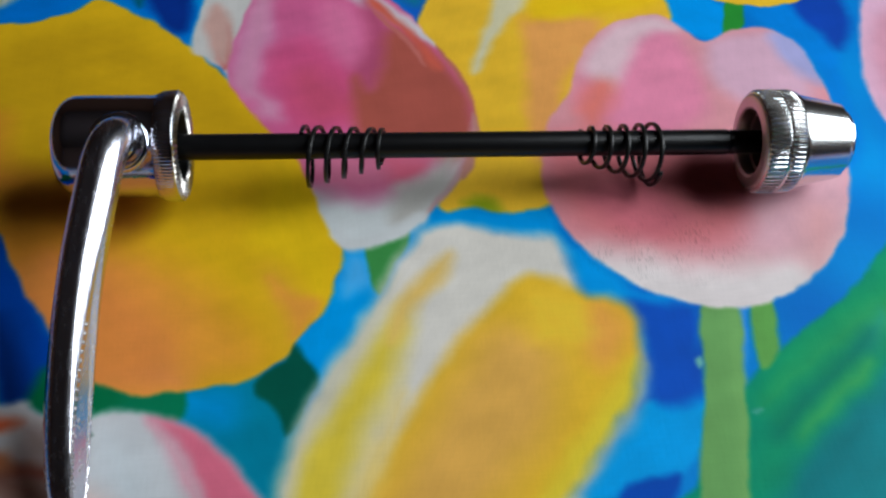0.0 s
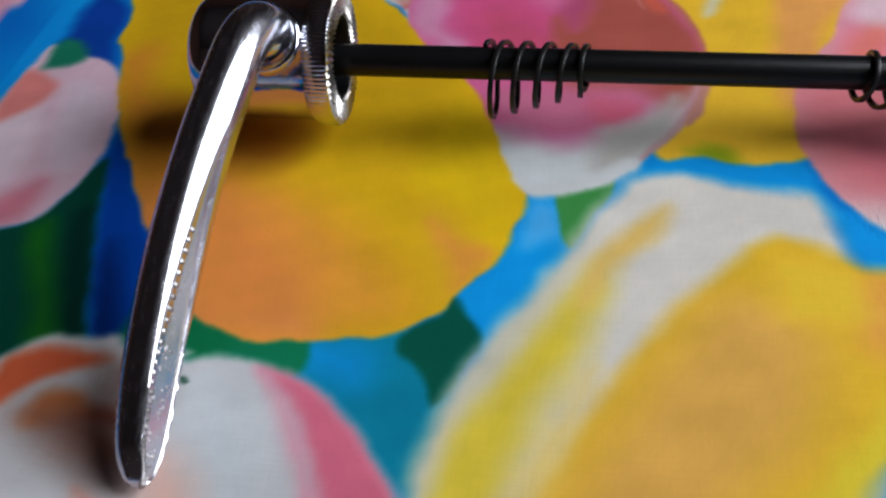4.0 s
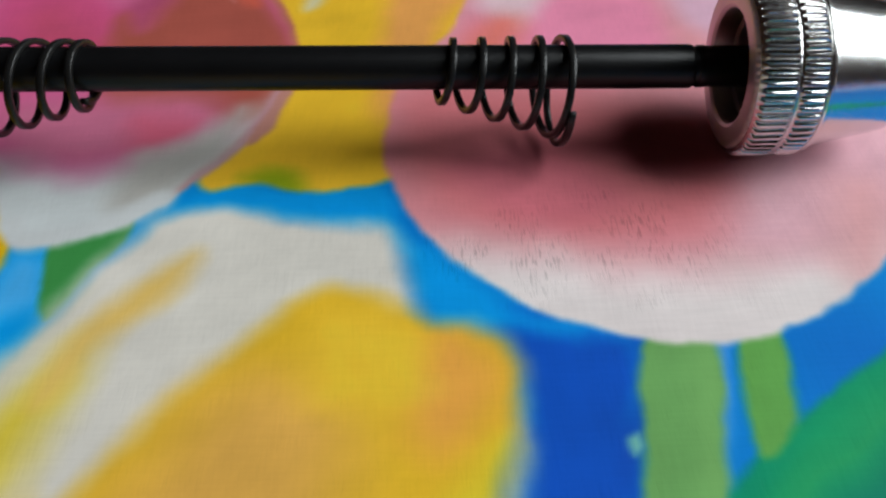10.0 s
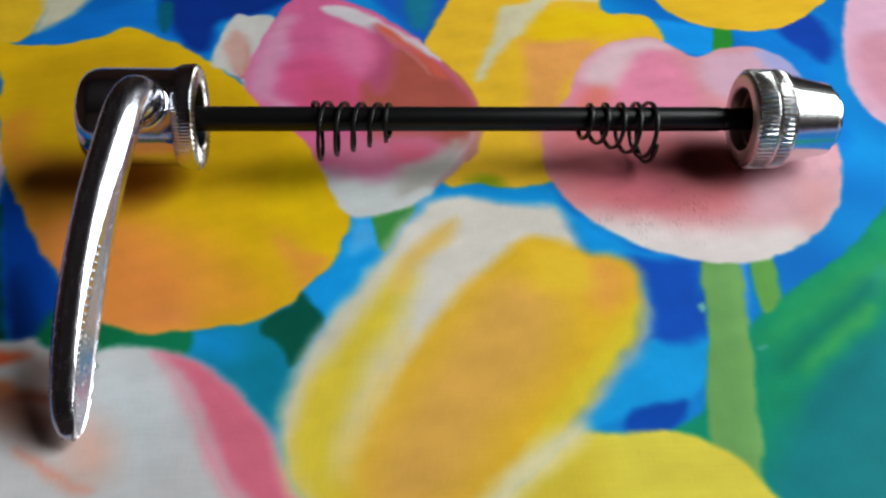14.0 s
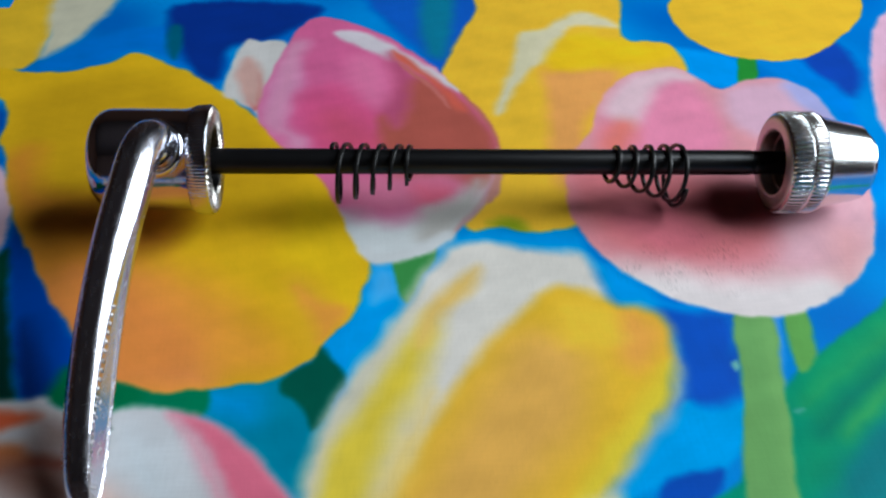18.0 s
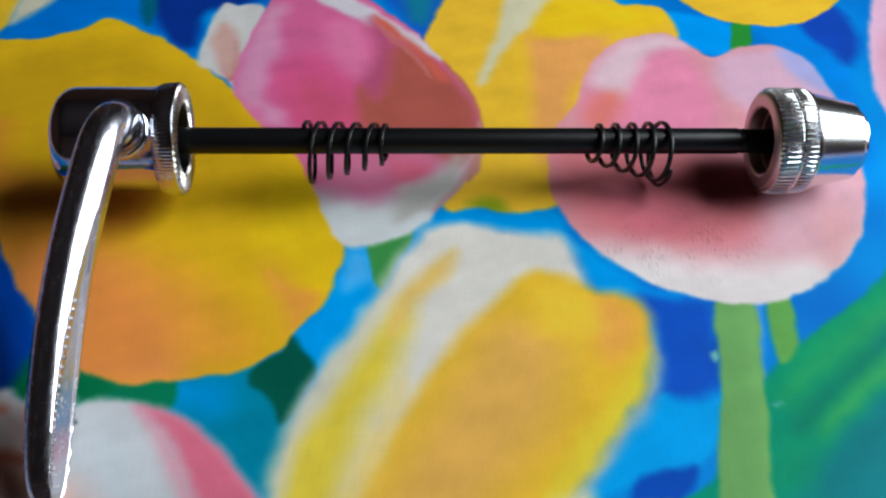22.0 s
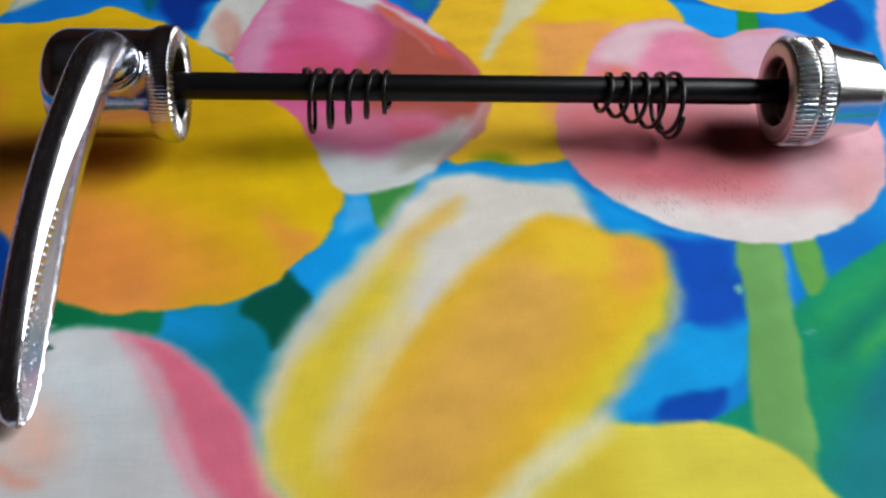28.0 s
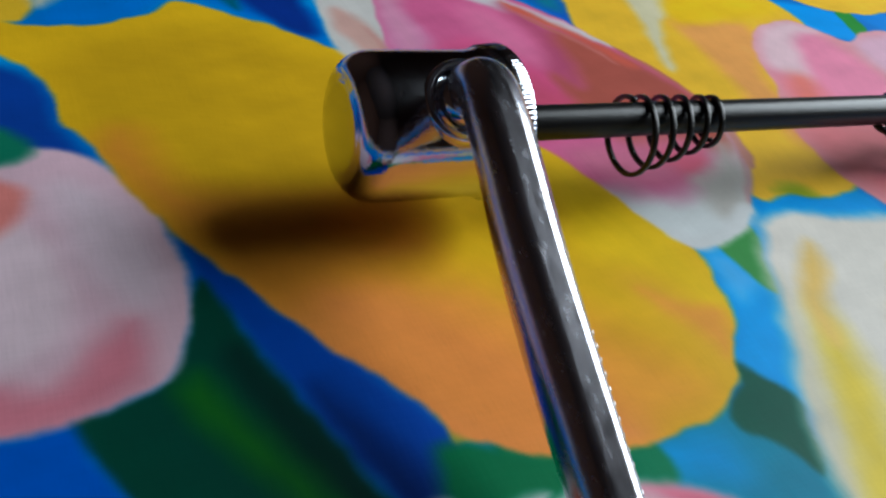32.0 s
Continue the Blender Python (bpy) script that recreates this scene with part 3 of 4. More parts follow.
petal("ps_grey", (202, 160, 150), 3, [(-65.6, 59), (-63.9, 66.4), (-60.3, 62.5), (-57.9, 51.6), (-58.6, 42.4), (-61.8, 45), (-64.2, 51.9)], inside="petal_side")
petal("pink_one", (212, 98, 146), 1, [(-56.4, 57.7), (-53.5, 71.5), (-49.7, 83.6), (-44.3, 87.9), (-35.5, 84), (-26, 76.1), (-17, 65.5), (-8.7, 50.9), (-2.3, 38.7), (0.6, 29.5), (1.1, 18.8), (-0.5, 10.4), (-3.4, 3.3), (-9.3, -5.5), (-16.6, -12.4), (-22.8, -15.1), (-28.5, -16.4), (-31.1, -14.5), (-33.5, -8.9), (-41, 11.4), (-47.9, 19.7), (-52.2, 27.1), (-57.1, 34.5), (-58.4, 44.2)])
petal("p1_rim", (208, 198, 204), 2, [(-40.4, 79.3), (-31.7, 78.2), (-22.9, 69.6), (-14.6, 59.8), (-5.6, 47.7), (-7.8, 46.8), (-15.2, 55.1), (-23.4, 62), (-30.9, 68.3), (-36.9, 73.2)], inside="pink_one")
petal("p1_violet", (214, 140, 180), 6, [(-57.3, 44.2), (-55.5, 57.7), (-51.6, 65.4), (-47.9, 52.4), (-50, 40.4), (-53.6, 33.7)], inside="pink_one")
petal("p1_hot", (216, 86, 134), 7, [(-49, 47.5), (-31.9, 49.3), (-26.2, 26.2), (-36.7, 18.2), (-44.9, 24.7)], inside="pink_one")
petal("p1_crimson", (200, 80, 112), 8, [(-42.8, 35.6), (-37.4, 40), (-26.2, 26.2), (-31.5, 22.1), (-38.2, 22.4)], inside="pink_one")
petal("p1_plum", (178, 78, 112), 6, [(-25.6, 67), (-19.8, 59.3), (-17.8, 48.5), (-20.4, 35.3), (-25.2, 32.3), (-28.2, 40.5), (-24.9, 50.5)], inside="pink_one")
petal("p1_brown", (170, 84, 72), 4.5, [(-27.6, 36.4), (-23.7, 32.3), (-20.8, 40.2), (-18.8, 53.8), (-12.7, 50.1), (-6.1, 41.3), (-1.2, 31.5), (0.6, 20.8), (-0.2, 9.5), (-5.9, 5.7), (-12.9, 10), (-23.6, 10.4), (-27.3, 20.4)], inside="pink_one")
petal("p1_orange", (204, 92, 74), 2.4, [(-24, 68.1), (-17.5, 60.3), (-9.8, 48.2), (-6, 38.4), (-9, 41.1), (-14.9, 53), (-22.4, 62.3)], inside="pink_one")
petal("p1_low", (200, 110, 140), 7, [(-37.8, 12.3), (-18.5, 13.5), (-8.3, 11.2), (-11.4, 1.9), (-23.9, -0.3), (-35, 1.9)], inside="pink_one")
petal("p1_magenta", (205, 95, 120), 6, [(-19.9, 9.6), (-11, 7.4), (-12.6, 1.8), (-18.8, 2)], inside="pink_one")
petal("p1_white", (204, 208, 208), 7, [(-37.4, 0.4), (-26.3, -3), (-14, 0.1), (-4.8, 7.4), (2.1, 12.9), (-1.8, -1.9), (-15.9, -14.8), (-28.7, -19.1), (-35.8, -12.4)], inside="pink_one")
petal("p1_edge", (190, 140, 145), 1.4, [(0.6, 23), (1.5, 18.8), (-0, 10.4), (-3.2, 2.4), (-9.3, -6.4), (-11.8, -6.3), (-4.9, 4.3), (-1.9, 12.8)], inside="pink_one")
petal("p1_line", (190, 106, 98), 1, [(-22.9, 61.6), (-17.7, 55.9), (-12.8, 48.3), (-10, 41.1), (-10.6, 40.8), (-13.8, 47.3), (-18.8, 54.9)], inside="pink_one")
petal("p1_blush", (221, 116, 158), 7, [(-34.5, 65.4), (-28.1, 63.3), (-25.4, 52.3), (-27.7, 42.1), (-32.8, 45.6), (-36.2, 56.2)], inside="pink_one")
petal("p1_frill", (213, 142, 174), 5, [(-52.4, 73.7), (-54.3, 64.2), (-54.6, 55.1), (-56.2, 43.1), (-56.6, 35.8), (-54.1, 31.5), (-50.8, 28.6), (-49.6, 23.8), (-44.6, 22.8), (-44.6, 23.8), (-45.8, 28.6), (-49.1, 31.5), (-51.6, 35.8), (-51.2, 43.1), (-49.6, 55.1), (-49.3, 64.2), (-47.4, 73.7)], inside="pink_one")
petal("p1_border", (186, 106, 92), 1.2, [(-6, 47.8), (-1.3, 37.9), (1.2, 29.1), (1.8, 20.7), (0.6, 12.2), (-0.3, 12.3), (0.6, 20.8), (-0.2, 28.3), (-2.8, 37.1), (-6.9, 45.4)], inside="pink_one")
petal("p1_grey", (176, 172, 166), 5, [(-18.3, -0.3), (-11.2, 3.9), (-5.5, 10.7), (-6.6, 0.4), (-13.8, -8.3), (-19.5, -9.8)], inside="pink_one")
petal("p1_veil", (188, 130, 118), 1, [(0.3, 23.3), (1.2, 16.6), (-0.2, 7), (-3, 2.3), (-3.6, 3.9), (-1.2, 11.3), (-0.1, 16.6)])
petal("p1_hem", (204, 206, 206), 1.8, [(-32.5, -11.8), (-29.9, -15.2), (-28.2, -16.9), (-22.6, -15.8), (-16.4, -13.1), (-11.9, -8.9), (-13.2, -6.8), (-18, -10.3), (-23.4, -12.8), (-27.8, -13.6), (-30.5, -10.9)])
petal("white_low", (203, 201, 203), 1.9, [(-108.7, -63.3), (-107.3, -57.7), (-105.2, -55), (-102.2, -52.2), (-98.4, -50.2), (-92.4, -49.8), (-87.7, -49.4), (-86.2, -51), (-82.4, -52.3), (-76, -51.6), (-76.6, -53.1), (-71.5, -52), (-64.9, -52.9), (-62.4, -54), (-57.1, -55.8), (-50.8, -61.2), (-45.5, -68), (-42, -72.3), (-39.8, -78.6), (-35.1, -87.6), (-31.7, -91.5), (-40, -101), (-78.5, -104), (-118, -98), (-121, -88)])
petal("wl_pink", (221, 109, 134), 3.4, [(-64.7, -54.5), (-62.4, -54), (-57.1, -55.8), (-50.8, -61.2), (-45.5, -68), (-42, -72.3), (-39.8, -78.6), (-35.1, -87.6), (-31.7, -91.5), (-39.9, -91.2), (-44, -88.2), (-48.4, -81.3), (-52.6, -72.8), (-58.2, -61.5)], inside="white_low")
petal("wl_blossom", (226, 150, 168), 3, [(-64.6, -55), (-58.6, -61.5), (-53, -72.8), (-48.8, -82.3), (-43.9, -89.1), (-45.4, -89.2), (-51, -81.2), (-55.3, -71.6), (-60.9, -60.8)], inside="white_low")
petal("wl_orange", (214, 98, 62), 2.6, [(-104.3, -57.7), (-102.8, -53.7), (-97.1, -52.1), (-92.5, -52.1), (-87.6, -54.3), (-92.7, -56), (-97.2, -58.7), (-100.8, -62.8), (-104, -64.4), (-104.7, -61.4)], inside="white_low")
# dark red streak: shadow cast by the lever, coloured into the petal
petal("wl_lever_shadow", (140, 58, 44), 2.8, [(-91.1, -61.6), (-86.6, -61.7), (-81, -62.7), (-78, -64.8), (-83.2, -65.1), (-88.8, -64.8)], inside="white_low")
petal("wl_amber", (212, 120, 64), 3, [(-95.9, -61.2), (-92.8, -59.2), (-88.5, -60.5), (-88.1, -63.5), (-93.1, -65.6), (-96, -65.5)], inside="white_low")
petal("wl_grey", (150, 130, 125), 6, [(-87.9, -54.3), (-79, -55.7), (-77.3, -61.5), (-85.2, -61)], inside="white_low")
petal("wl_streak", (225, 150, 130), 2.9, [(-83.9, -74.5), (-77.9, -78.5), (-69.8, -83.4), (-73.3, -83.2), (-81.8, -77.5)], inside="white_low")
petal("wl_blush", (210, 172, 193), 4.3, [(-96.8, -76), (-87.8, -87), (-90, -93.3), (-96.7, -85)], inside="white_low")
# brown patch, mostly the lever tip's shadow put into the print's colour
petal("wl_tip_shadow", (140, 96, 82), 9, [(-96.8, -63.7), (-90, -62.2), (-81.6, -64.2), (-77, -69.7), (-80.2, -72.6), (-89, -69.3)], inside="white_low")
petal("wl_cool", (198, 206, 210), 14, [(-74.1, -56.3), (-66.3, -59), (-61.2, -69.2), (-62.4, -79.1), (-69.6, -75)], inside="white_low")
petal("wl_flush", (222, 176, 160), 9, [(-75.1, -69.7), (-69.2, -73), (-68.7, -80.7), (-74, -79.6)], inside="white_low")
petal("moss_fleck", (70, 104, 92), 0.5, [(-76.2, -56.3), (-75.2, -55.8), (-74.2, -56.8), (-75.1, -57.4)])
petal("tulip_mid", (220, 213, 203), 3.6, [(-11.7, -11.6), (-4.9, -10.6), (1.7, -12.5), (9.3, -14.3), (14.8, -14.9), (17, -21.7), (18.9, -29.8), (24, -30.6), (27.6, -33.5), (28.7, -40), (27.1, -49.1), (23.8, -56), (18.8, -62.3), (11.9, -71.7), (8.7, -76.1), (2.2, -82.1), (-4.8, -89.6), (-9.6, -93.9), (-22.7, -98.5), (-30.1, -94), (-34.9, -89.4), (-38.6, -83.6), (-40.8, -75.3), (-40.6, -66.3), (-38.1, -57.8), (-33.5, -47), (-26.4, -34.9), (-19.4, -21.3), (-15, -14.3)])
petal("tm_yellow", (230, 182, 46), 3.6, [(11.7, -25.1), (18, -28.9), (24, -30.3), (29.4, -34.4), (28.8, -46.2), (24.7, -56), (16.6, -64.8), (7.9, -76), (-3.1, -87.8), (-11.1, -93.8), (-21.3, -97.7), (-29.5, -92.3), (-32.9, -86.7), (-28.9, -77.9), (-21, -62.2), (-11.7, -46.3), (-2.2, -34.1), (5.8, -26.2)], inside="tulip_mid")
petal("tm_orange", (225, 170, 79), 10.2, [(-0.4, -37.4), (11.1, -41), (8.7, -58.1), (-1.7, -72.4), (-12.4, -90.2), (-25.8, -91.5), (-24.8, -78), (-16.6, -62.3), (-9, -49.3)], inside="tulip_mid")
petal("tm_peach", (235, 165, 70), 5.8, [(20.7, -31.6), (25.3, -34.2), (25.9, -41.5), (19.8, -47.4), (16.3, -39.6)], inside="tulip_mid")
petal("tm_glow", (242, 195, 55), 5.8, [(7.3, -31.1), (14.9, -28.8), (18.5, -38.1), (14.8, -42.7), (7.4, -39.3)], inside="tulip_mid")
petal("tm_left", (222, 196, 62), 7, [(-39.8, -73.2), (-37.9, -64), (-31.7, -52.7), (-24.3, -39.8), (-16.8, -31.1), (-19.3, -46), (-24.7, -58.2), (-28.4, -71.4), (-29.3, -83), (-25.8, -91.5), (-33.4, -89.4), (-38.3, -82.6)], inside="tulip_mid")
petal("tm_stripe", (226, 188, 104), 3.6, [(-19.4, -31.9), (-14.1, -24.2), (-7.5, -18), (-8.9, -24.4), (-15.3, -32), (-20.3, -39.9)], inside="tulip_mid")
petal("tm_streak", (228, 200, 120), 5, [(-29.8, -75.7), (-25.3, -64.5), (-20.2, -54.4), (-18.4, -51.7), (-21.9, -64.6), (-27.3, -78), (-29.3, -83.9)], inside="tulip_mid")
petal("tm_rim", (205, 200, 180), 4, [(-40.8, -75.3), (-40.6, -66.3), (-36.5, -55.2), (-26.4, -34.9), (-19.4, -23.2), (-22.4, -33.4), (-31.3, -51.3), (-37.6, -62.8), (-38.7, -72.1)], inside="tulip_mid")
petal("tm_right", (226, 198, 96), 4, [(23.6, -56.6), (18.8, -62.3), (9.9, -73.9), (2.2, -82.1), (-4.8, -89.6), (-9.6, -93.9), (-6.2, -87.7), (1.6, -80), (9.5, -70.5), (18.4, -59.8)], inside="tulip_mid")
petal("tm_lemon", (225, 200, 50), 4.3, [(25.9, -46.1), (27, -49.1), (23.8, -56), (14.4, -67.1), (2.3, -81.1), (7, -70.4), (18.3, -55.8)], inside="tulip_mid")
petal("yellow_low", (226, 208, 75), 1.4, [(-9.6, -93.9), (-3.1, -87.8), (5.7, -79.7), (10.4, -75.7), (16.9, -76.1), (25.3, -76.1), (31.3, -78.2), (36.4, -82.8), (38.9, -87.4), (40.5, -91.7), (41.7, -98.4), (36, -107.7), (-11.6, -105.9)])
petal("yl_shade", (215, 190, 60), 7.2, [(-3.4, -90.5), (5.3, -82.2), (12.2, -79.4), (12, -89.3), (6.5, -99.6), (-5.6, -99.1)], inside="yellow_low")
petal("tm_seam", (228, 216, 168), 4, [(-10.1, -92.5), (-4.4, -84.8), (2.3, -78.6), (9.9, -73.7), (11.6, -76.4), (4.9, -82.2), (-1.3, -88.3), (-5.1, -93.4)])
petal("ym_green", (140, 158, 25), 3.5, [(-3.3, -4.2), (2.9, -3.5), (4.4, -8.9), (0.9, -8.7), (-2.1, -6.7)], inside="yellow_mid")

# the same flowers go on, further out, where the cloth runs on under the rest of the table
period_x, period_y = 270.0, 225.0
src_x = (GX + 135.0) % period_x - 135.0
src_y = (GY + 100.0) % period_y - 100.0
far_i = np.searchsorted(GX, src_x).clip(0, len(GX) - 1)
far_j = np.searchsorted(GY, src_y).clip(0, len(GY) - 1)
out_x, out_y = (GX < -138) | (GX > 120), (GY < -98) | (GY > 96)
again = PRINT[far_j][:, far_i]
edge = out_x[None, :] | out_y[:, None]
PRINT[edge] = again[edge]
PRINT = (PRINT / 255).clip(0.0, 1.0)
PRINT = np.where(PRINT < 0.04045, PRINT / 12.92, ((PRINT + 0.055) / 1.055) ** 2.4).clip(0.0006, 0.85)


ny, nx = MX.shape
# the coating is rubbed through in short cracks, most of all in two places
WEAR = np.full_like(MX, 0.10)
for cx, cy, rx, ry in ((43.5, -18.0, 12.0, 11.0), (29.0, -20.0, 9.5, 9.0)):
    WEAR = np.maximum(WEAR, np.clip(1.5 - 1.2 * np.hypot((MX - cx) / rx, (MY - cy) / ry), 0, 1))
lift = 0.00012 * waves(12, (40.0, 70.0)) + 0.00002 * BRUSH
verts = np.stack([MX * MM, MY * MM, lift - 0.00012], -1).reshape(-1, 3)
idx = np.arange(ny * nx).reshape(ny, nx)
quads = np.stack([idx[:-1, :-1], idx[:-1, 1:], idx[1:, 1:], idx[1:, :-1]], -1).reshape(-1, 4)
me = bpy.data.meshes.new("tablecloth")
me.vertices.add(len(verts))
me.vertices.foreach_set("co", verts.ravel())
me.loops.add(quads.size)
me.loops.foreach_set("vertex_index", quads.ravel())
me.polygons.add(len(quads))
me.polygons.foreach_set("loop_start", np.arange(0, quads.size, 4))
me.update(calc_edges=True)
me.polygons.foreach_set("use_smooth", np.ones(len(quads), bool))
layer = me.color_attributes.new("print", "FLOAT_COLOR", "POINT")
layer.data.foreach_set("color", np.concatenate([PRINT.reshape(-1, 3), WEAR.reshape(-1, 1)], 1).astype(np.float32).ravel())
me.materials.append(cloth_mat)
cloth = tagged(new("tablecloth", me), "glossy tablecloth printed with large painted tulips on blue", "tablecloth")


# ---- building helpers ----
def thing(name, place, label, category, group=""):
    e = new(name)
    e.location = place
    e.empty_display_size = 0.02
    return tagged(e, label, category, group)


def part(name, bm, mat, parent, label="", smooth=True):
    me = bpy.data.meshes.new(name)
    bm.normal_update()
    bm.to_mesh(me)
    bm.free()
    me.materials.append(mat)
    me.polygons.foreach_set("use_smooth", [smooth] * len(me.polygons))
    ob = new(name, me)
    ob.parent = parent
    if label:
        tagged(ob, label)
    return ob


def crease(bm, degrees=35):
    limit = radians(degrees)
    for e in bm.edges:
        e.smooth = len(e.link_faces) == 2 and e.calc_face_angle(0) < limit


def lathe(profile, n=96, teeth=None):
    """A body turned about the x axis from (x, radius) pairs in millimetres; teeth(k, i, r) may change a radius round the turn."""
    bm = bmesh.new()
    rings = []
    for i, (x, r) in enumerate(profile):
        if r < 1e-6:
            rings.append([bm.verts.new((x * MM, 0, 0))])
            continue
        ring = []
        for k in range(n):
            a = math.tau * k / n
            rr = teeth(k, i, r) if teeth else r
            ring.append(bm.verts.new((x * MM, rr * math.cos(a) * MM, rr * math.sin(a) * MM)))
        rings.append(ring)
    for a, b in zip(rings, rings[1:]):
        for k in range(n):
            q = (k + 1) % n
            if len(a) == 1 and len(b) == 1:
                continue
            if len(a) == 1:
                bm.faces.new((a[0], b[q], b[k]))
            elif len(b) == 1:
                bm.faces.new((a[k], a[q], b[0]))
            else:
                bm.faces.new((a[k], a[q], b[q], b[k]))
    bmesh.ops.recalc_face_normals(bm, faces=bm.faces)
    crease(bm)
    return bm


def fillet(x0, r0, x1, r1, n=6, way=1):
    """A quarter round from one profile point to the next."""
    out = []
    for i in range(n + 1):
        a = math.pi / 2 * i / n
        u, v = (math.sin(a), 1 - math.cos(a)) if way > 0 else (1 - math.cos(a), math.sin(a))
        out.append((x0 + (x1 - x0) * u, r0 + (r1 - r0) * v))
    return out


def catmull(points, n):
    p = [np.array(q, float) for q in points]
    p = [2 * p[0] - p[1], *p, 2 * p[-1] - p[-2]]
    out = []
    for a, b, c, d in zip(p, p[1:], p[2:], p[3:]):
        for i in range(n):
            t = i / n
            out.append(0.5 * (2 * b + (c - a) * t + (2 * a - 5 * b + 4 * c - d) * t * t + (3 * b - a - 3 * c + d) * t ** 3))
    out.append(p[-2])
    return out


def sweep(spine, sides, halves, n=28, power=2.0, edge=None):
    """A bar along a spine (mm). sides: the sideways direction; halves: half width and half thickness at each spine point."""
    bm = bmesh.new()
    rings = []
    for i, p in enumerate(spine):
        d = spine[min(i + 1, len(spine) - 1)] - spine[max(i - 1, 0)]
        d = d / np.linalg.norm(d)
        side = np.array(sides, float)
        side = side - d * (side @ d)
        side /= np.linalg.norm(side)
        up = np.cross(side, d)
        w, h = halves[i][:2]
        ring = []
        for k in range(n):
            a = math.tau * k / n
            c, s = math.cos(a), math.sin(a)
            u = w * math.copysign(abs(c) ** (2 / power), c)
            v = h * math.copysign(abs(s) ** (2 / power), s)
            if edge:
                u, v = edge(i, a, u, v)
            ring.append(bm.verts.new(tuple((p + side * u + up * v) * MM)))
        rings.append(ring)
    for a, b in zip(rings, rings[1:]):
        for k in range(n):
            q = (k + 1) % n
            bm.faces.new((a[k], a[q], b[q], b[k]))
    bm.faces.new(rings[0][::-1])
    bm.faces.new(rings[-1])
    bmesh.ops.recalc_face_normals(bm, faces=bm.faces)
    crease(bm, 50)
    return bm


def box(x0, y0, z0, x1, y1, z1, bevel=0.0):
    bm = bmesh.new()
    bmesh.ops.create_cube(bm, size=1)
    for v in bm.verts:
        v.co = (x0 + (v.co.x + 0.5) * (x1 - x0), y0 + (v.co.y + 0.5) * (y1 - y0), z0 + (v.co.z + 0.5) * (z1 - z0))
    if bevel:
        bmesh.ops.bevel(bm, geom=bm.edges[:], offset=bevel, segments=2, affect="EDGES")
    return bm


# ---- the quick release skewer ----
# it lies on its nut and on the tip of its lever, the lever's end a little raised
AX, TIP = 13.0, 1.76
skewer = thing("quick_release_skewer", (0, 0, AX * MM), "chrome and black bicycle quick release skewer lying on tablecloth", "skewer")
skewer.rotation_euler = (0, radians(TIP), 0)

# rod, stepped down to its thread before the nut
rod_profile = [(-66, 0), (-66, 2.7), (52.4, 2.7), (52.7, 2.62), (52.9, 2.45), (53.3, 2.45), (53.5, 2.6), (54.2, 2.6), (54.5, 2.5), (72.4, 2.5), (72.6, 0)]
part("rod", lathe(rod_profile, 40), BLACK, skewer, "matte black steel rod")

# lever housing: a rounded cup with a flared, serrated rim
housing_profile = [(-86.2, 0), (-86.15, 5.6), (-86.05, 6.3)] + fillet(-85.9, 6.8, -81.6, 10.45, 10, -1) + [(-78, 10.5), (-68.5, 10.45), (-66.8, 10.5), (-65.6, 10.85)]
housing = part("lever_housing", lathe(housing_profile, 96), CHROME, skewer, "polished chrome lever housing")
housing.location.z = 0.35 * MM


def rim_teeth(k, i, r):
    return r - (0.08 if (k % 6) in (3, 4, 5) and i in (1, 2, 3) else 0)


part("serrated_rim", lathe([(-65.7, 9.0), (-65.6, 10.85), (-64.8, 11.2), (-62.2, 11.4), (-61.6, 11.05)], 600, rim_teeth), CHROME, housing, "knurled chrome rim edge")
bm = bmesh.new()
count = 52
for k in range(count):
    a0, a1, a2 = (math.tau * (k + u) / count for u in (0.0, 0.5, 1.0))
    v = []
    for a, low in ((a0, 1), (a1, 0), (a2, 1)):
        for r, x in ((7.0, -61.5), (7.4, -61.15), (10.5, -61.2), (11.1, -61.6)):
            v.append(bm.verts.new(((x - 0.42 * low) * MM, r * math.cos(a) * MM, r * math.sin(a) * MM)))
    for c in range(3):
        bm.faces.new((v[c], v[c + 1], v[c + 5], v[c + 4]))
        bm.faces.new((v[c + 4], v[c + 5], v[c + 9], v[c + 8]))
bmesh.ops.remove_doubles(bm, verts=bm.verts, dist=1e-6)
part("gripping_face", bm, GRIP, housing, "radially serrated clamping face", smooth=False)
part("bore", lathe([(-61.7, 7.1), (-62.4, 6.8), (-74, 6.6), (-74, 0)], 64), BLACK, housing, "dark hollow bore")

# lever
BX = -71.0
boss_dir = np.array([0, -0.62, 0.785])
boss = lathe([(4.0, 5.9), (10.3, 5.9)] + [(10.4 + 0.75 * math.sin(math.pi * k / 14), 5.15 + 0.75 * math.cos(math.pi * k / 14)) for k in range(15)] + [(9.4, 4.35), (9.4, 3.9), (11.6, 3.6), (12.3, 3.0), (12.4, 0)], 96)
turn = Vector(boss_dir).to_track_quat("X", "Z").to_matrix().to_4x4()
bmesh.ops.transform(boss, matrix=Matrix.Translation(((BX - 0.9) * MM, 0, 0)) @ turn, verts=boss.verts)
lever_spine = [(BX, -3.4, 6.0), (BX - 0.1, -5.4, 9.2), (BX - 0.6, -9.4, 12.2), (BX - 1.5, -14.5, 12.2), (BX - 2.4, -22, 9.8), (BX - 3.8, -34, 5.0), (BX - 4.5, -47, -0.5), (BX - 4.6, -60, -6.3), (BX - 4.0, -69.5, -10.4), (BX - 3.4, -73.6, -12.4), (BX - 3.2, -75.0, -13.2)]
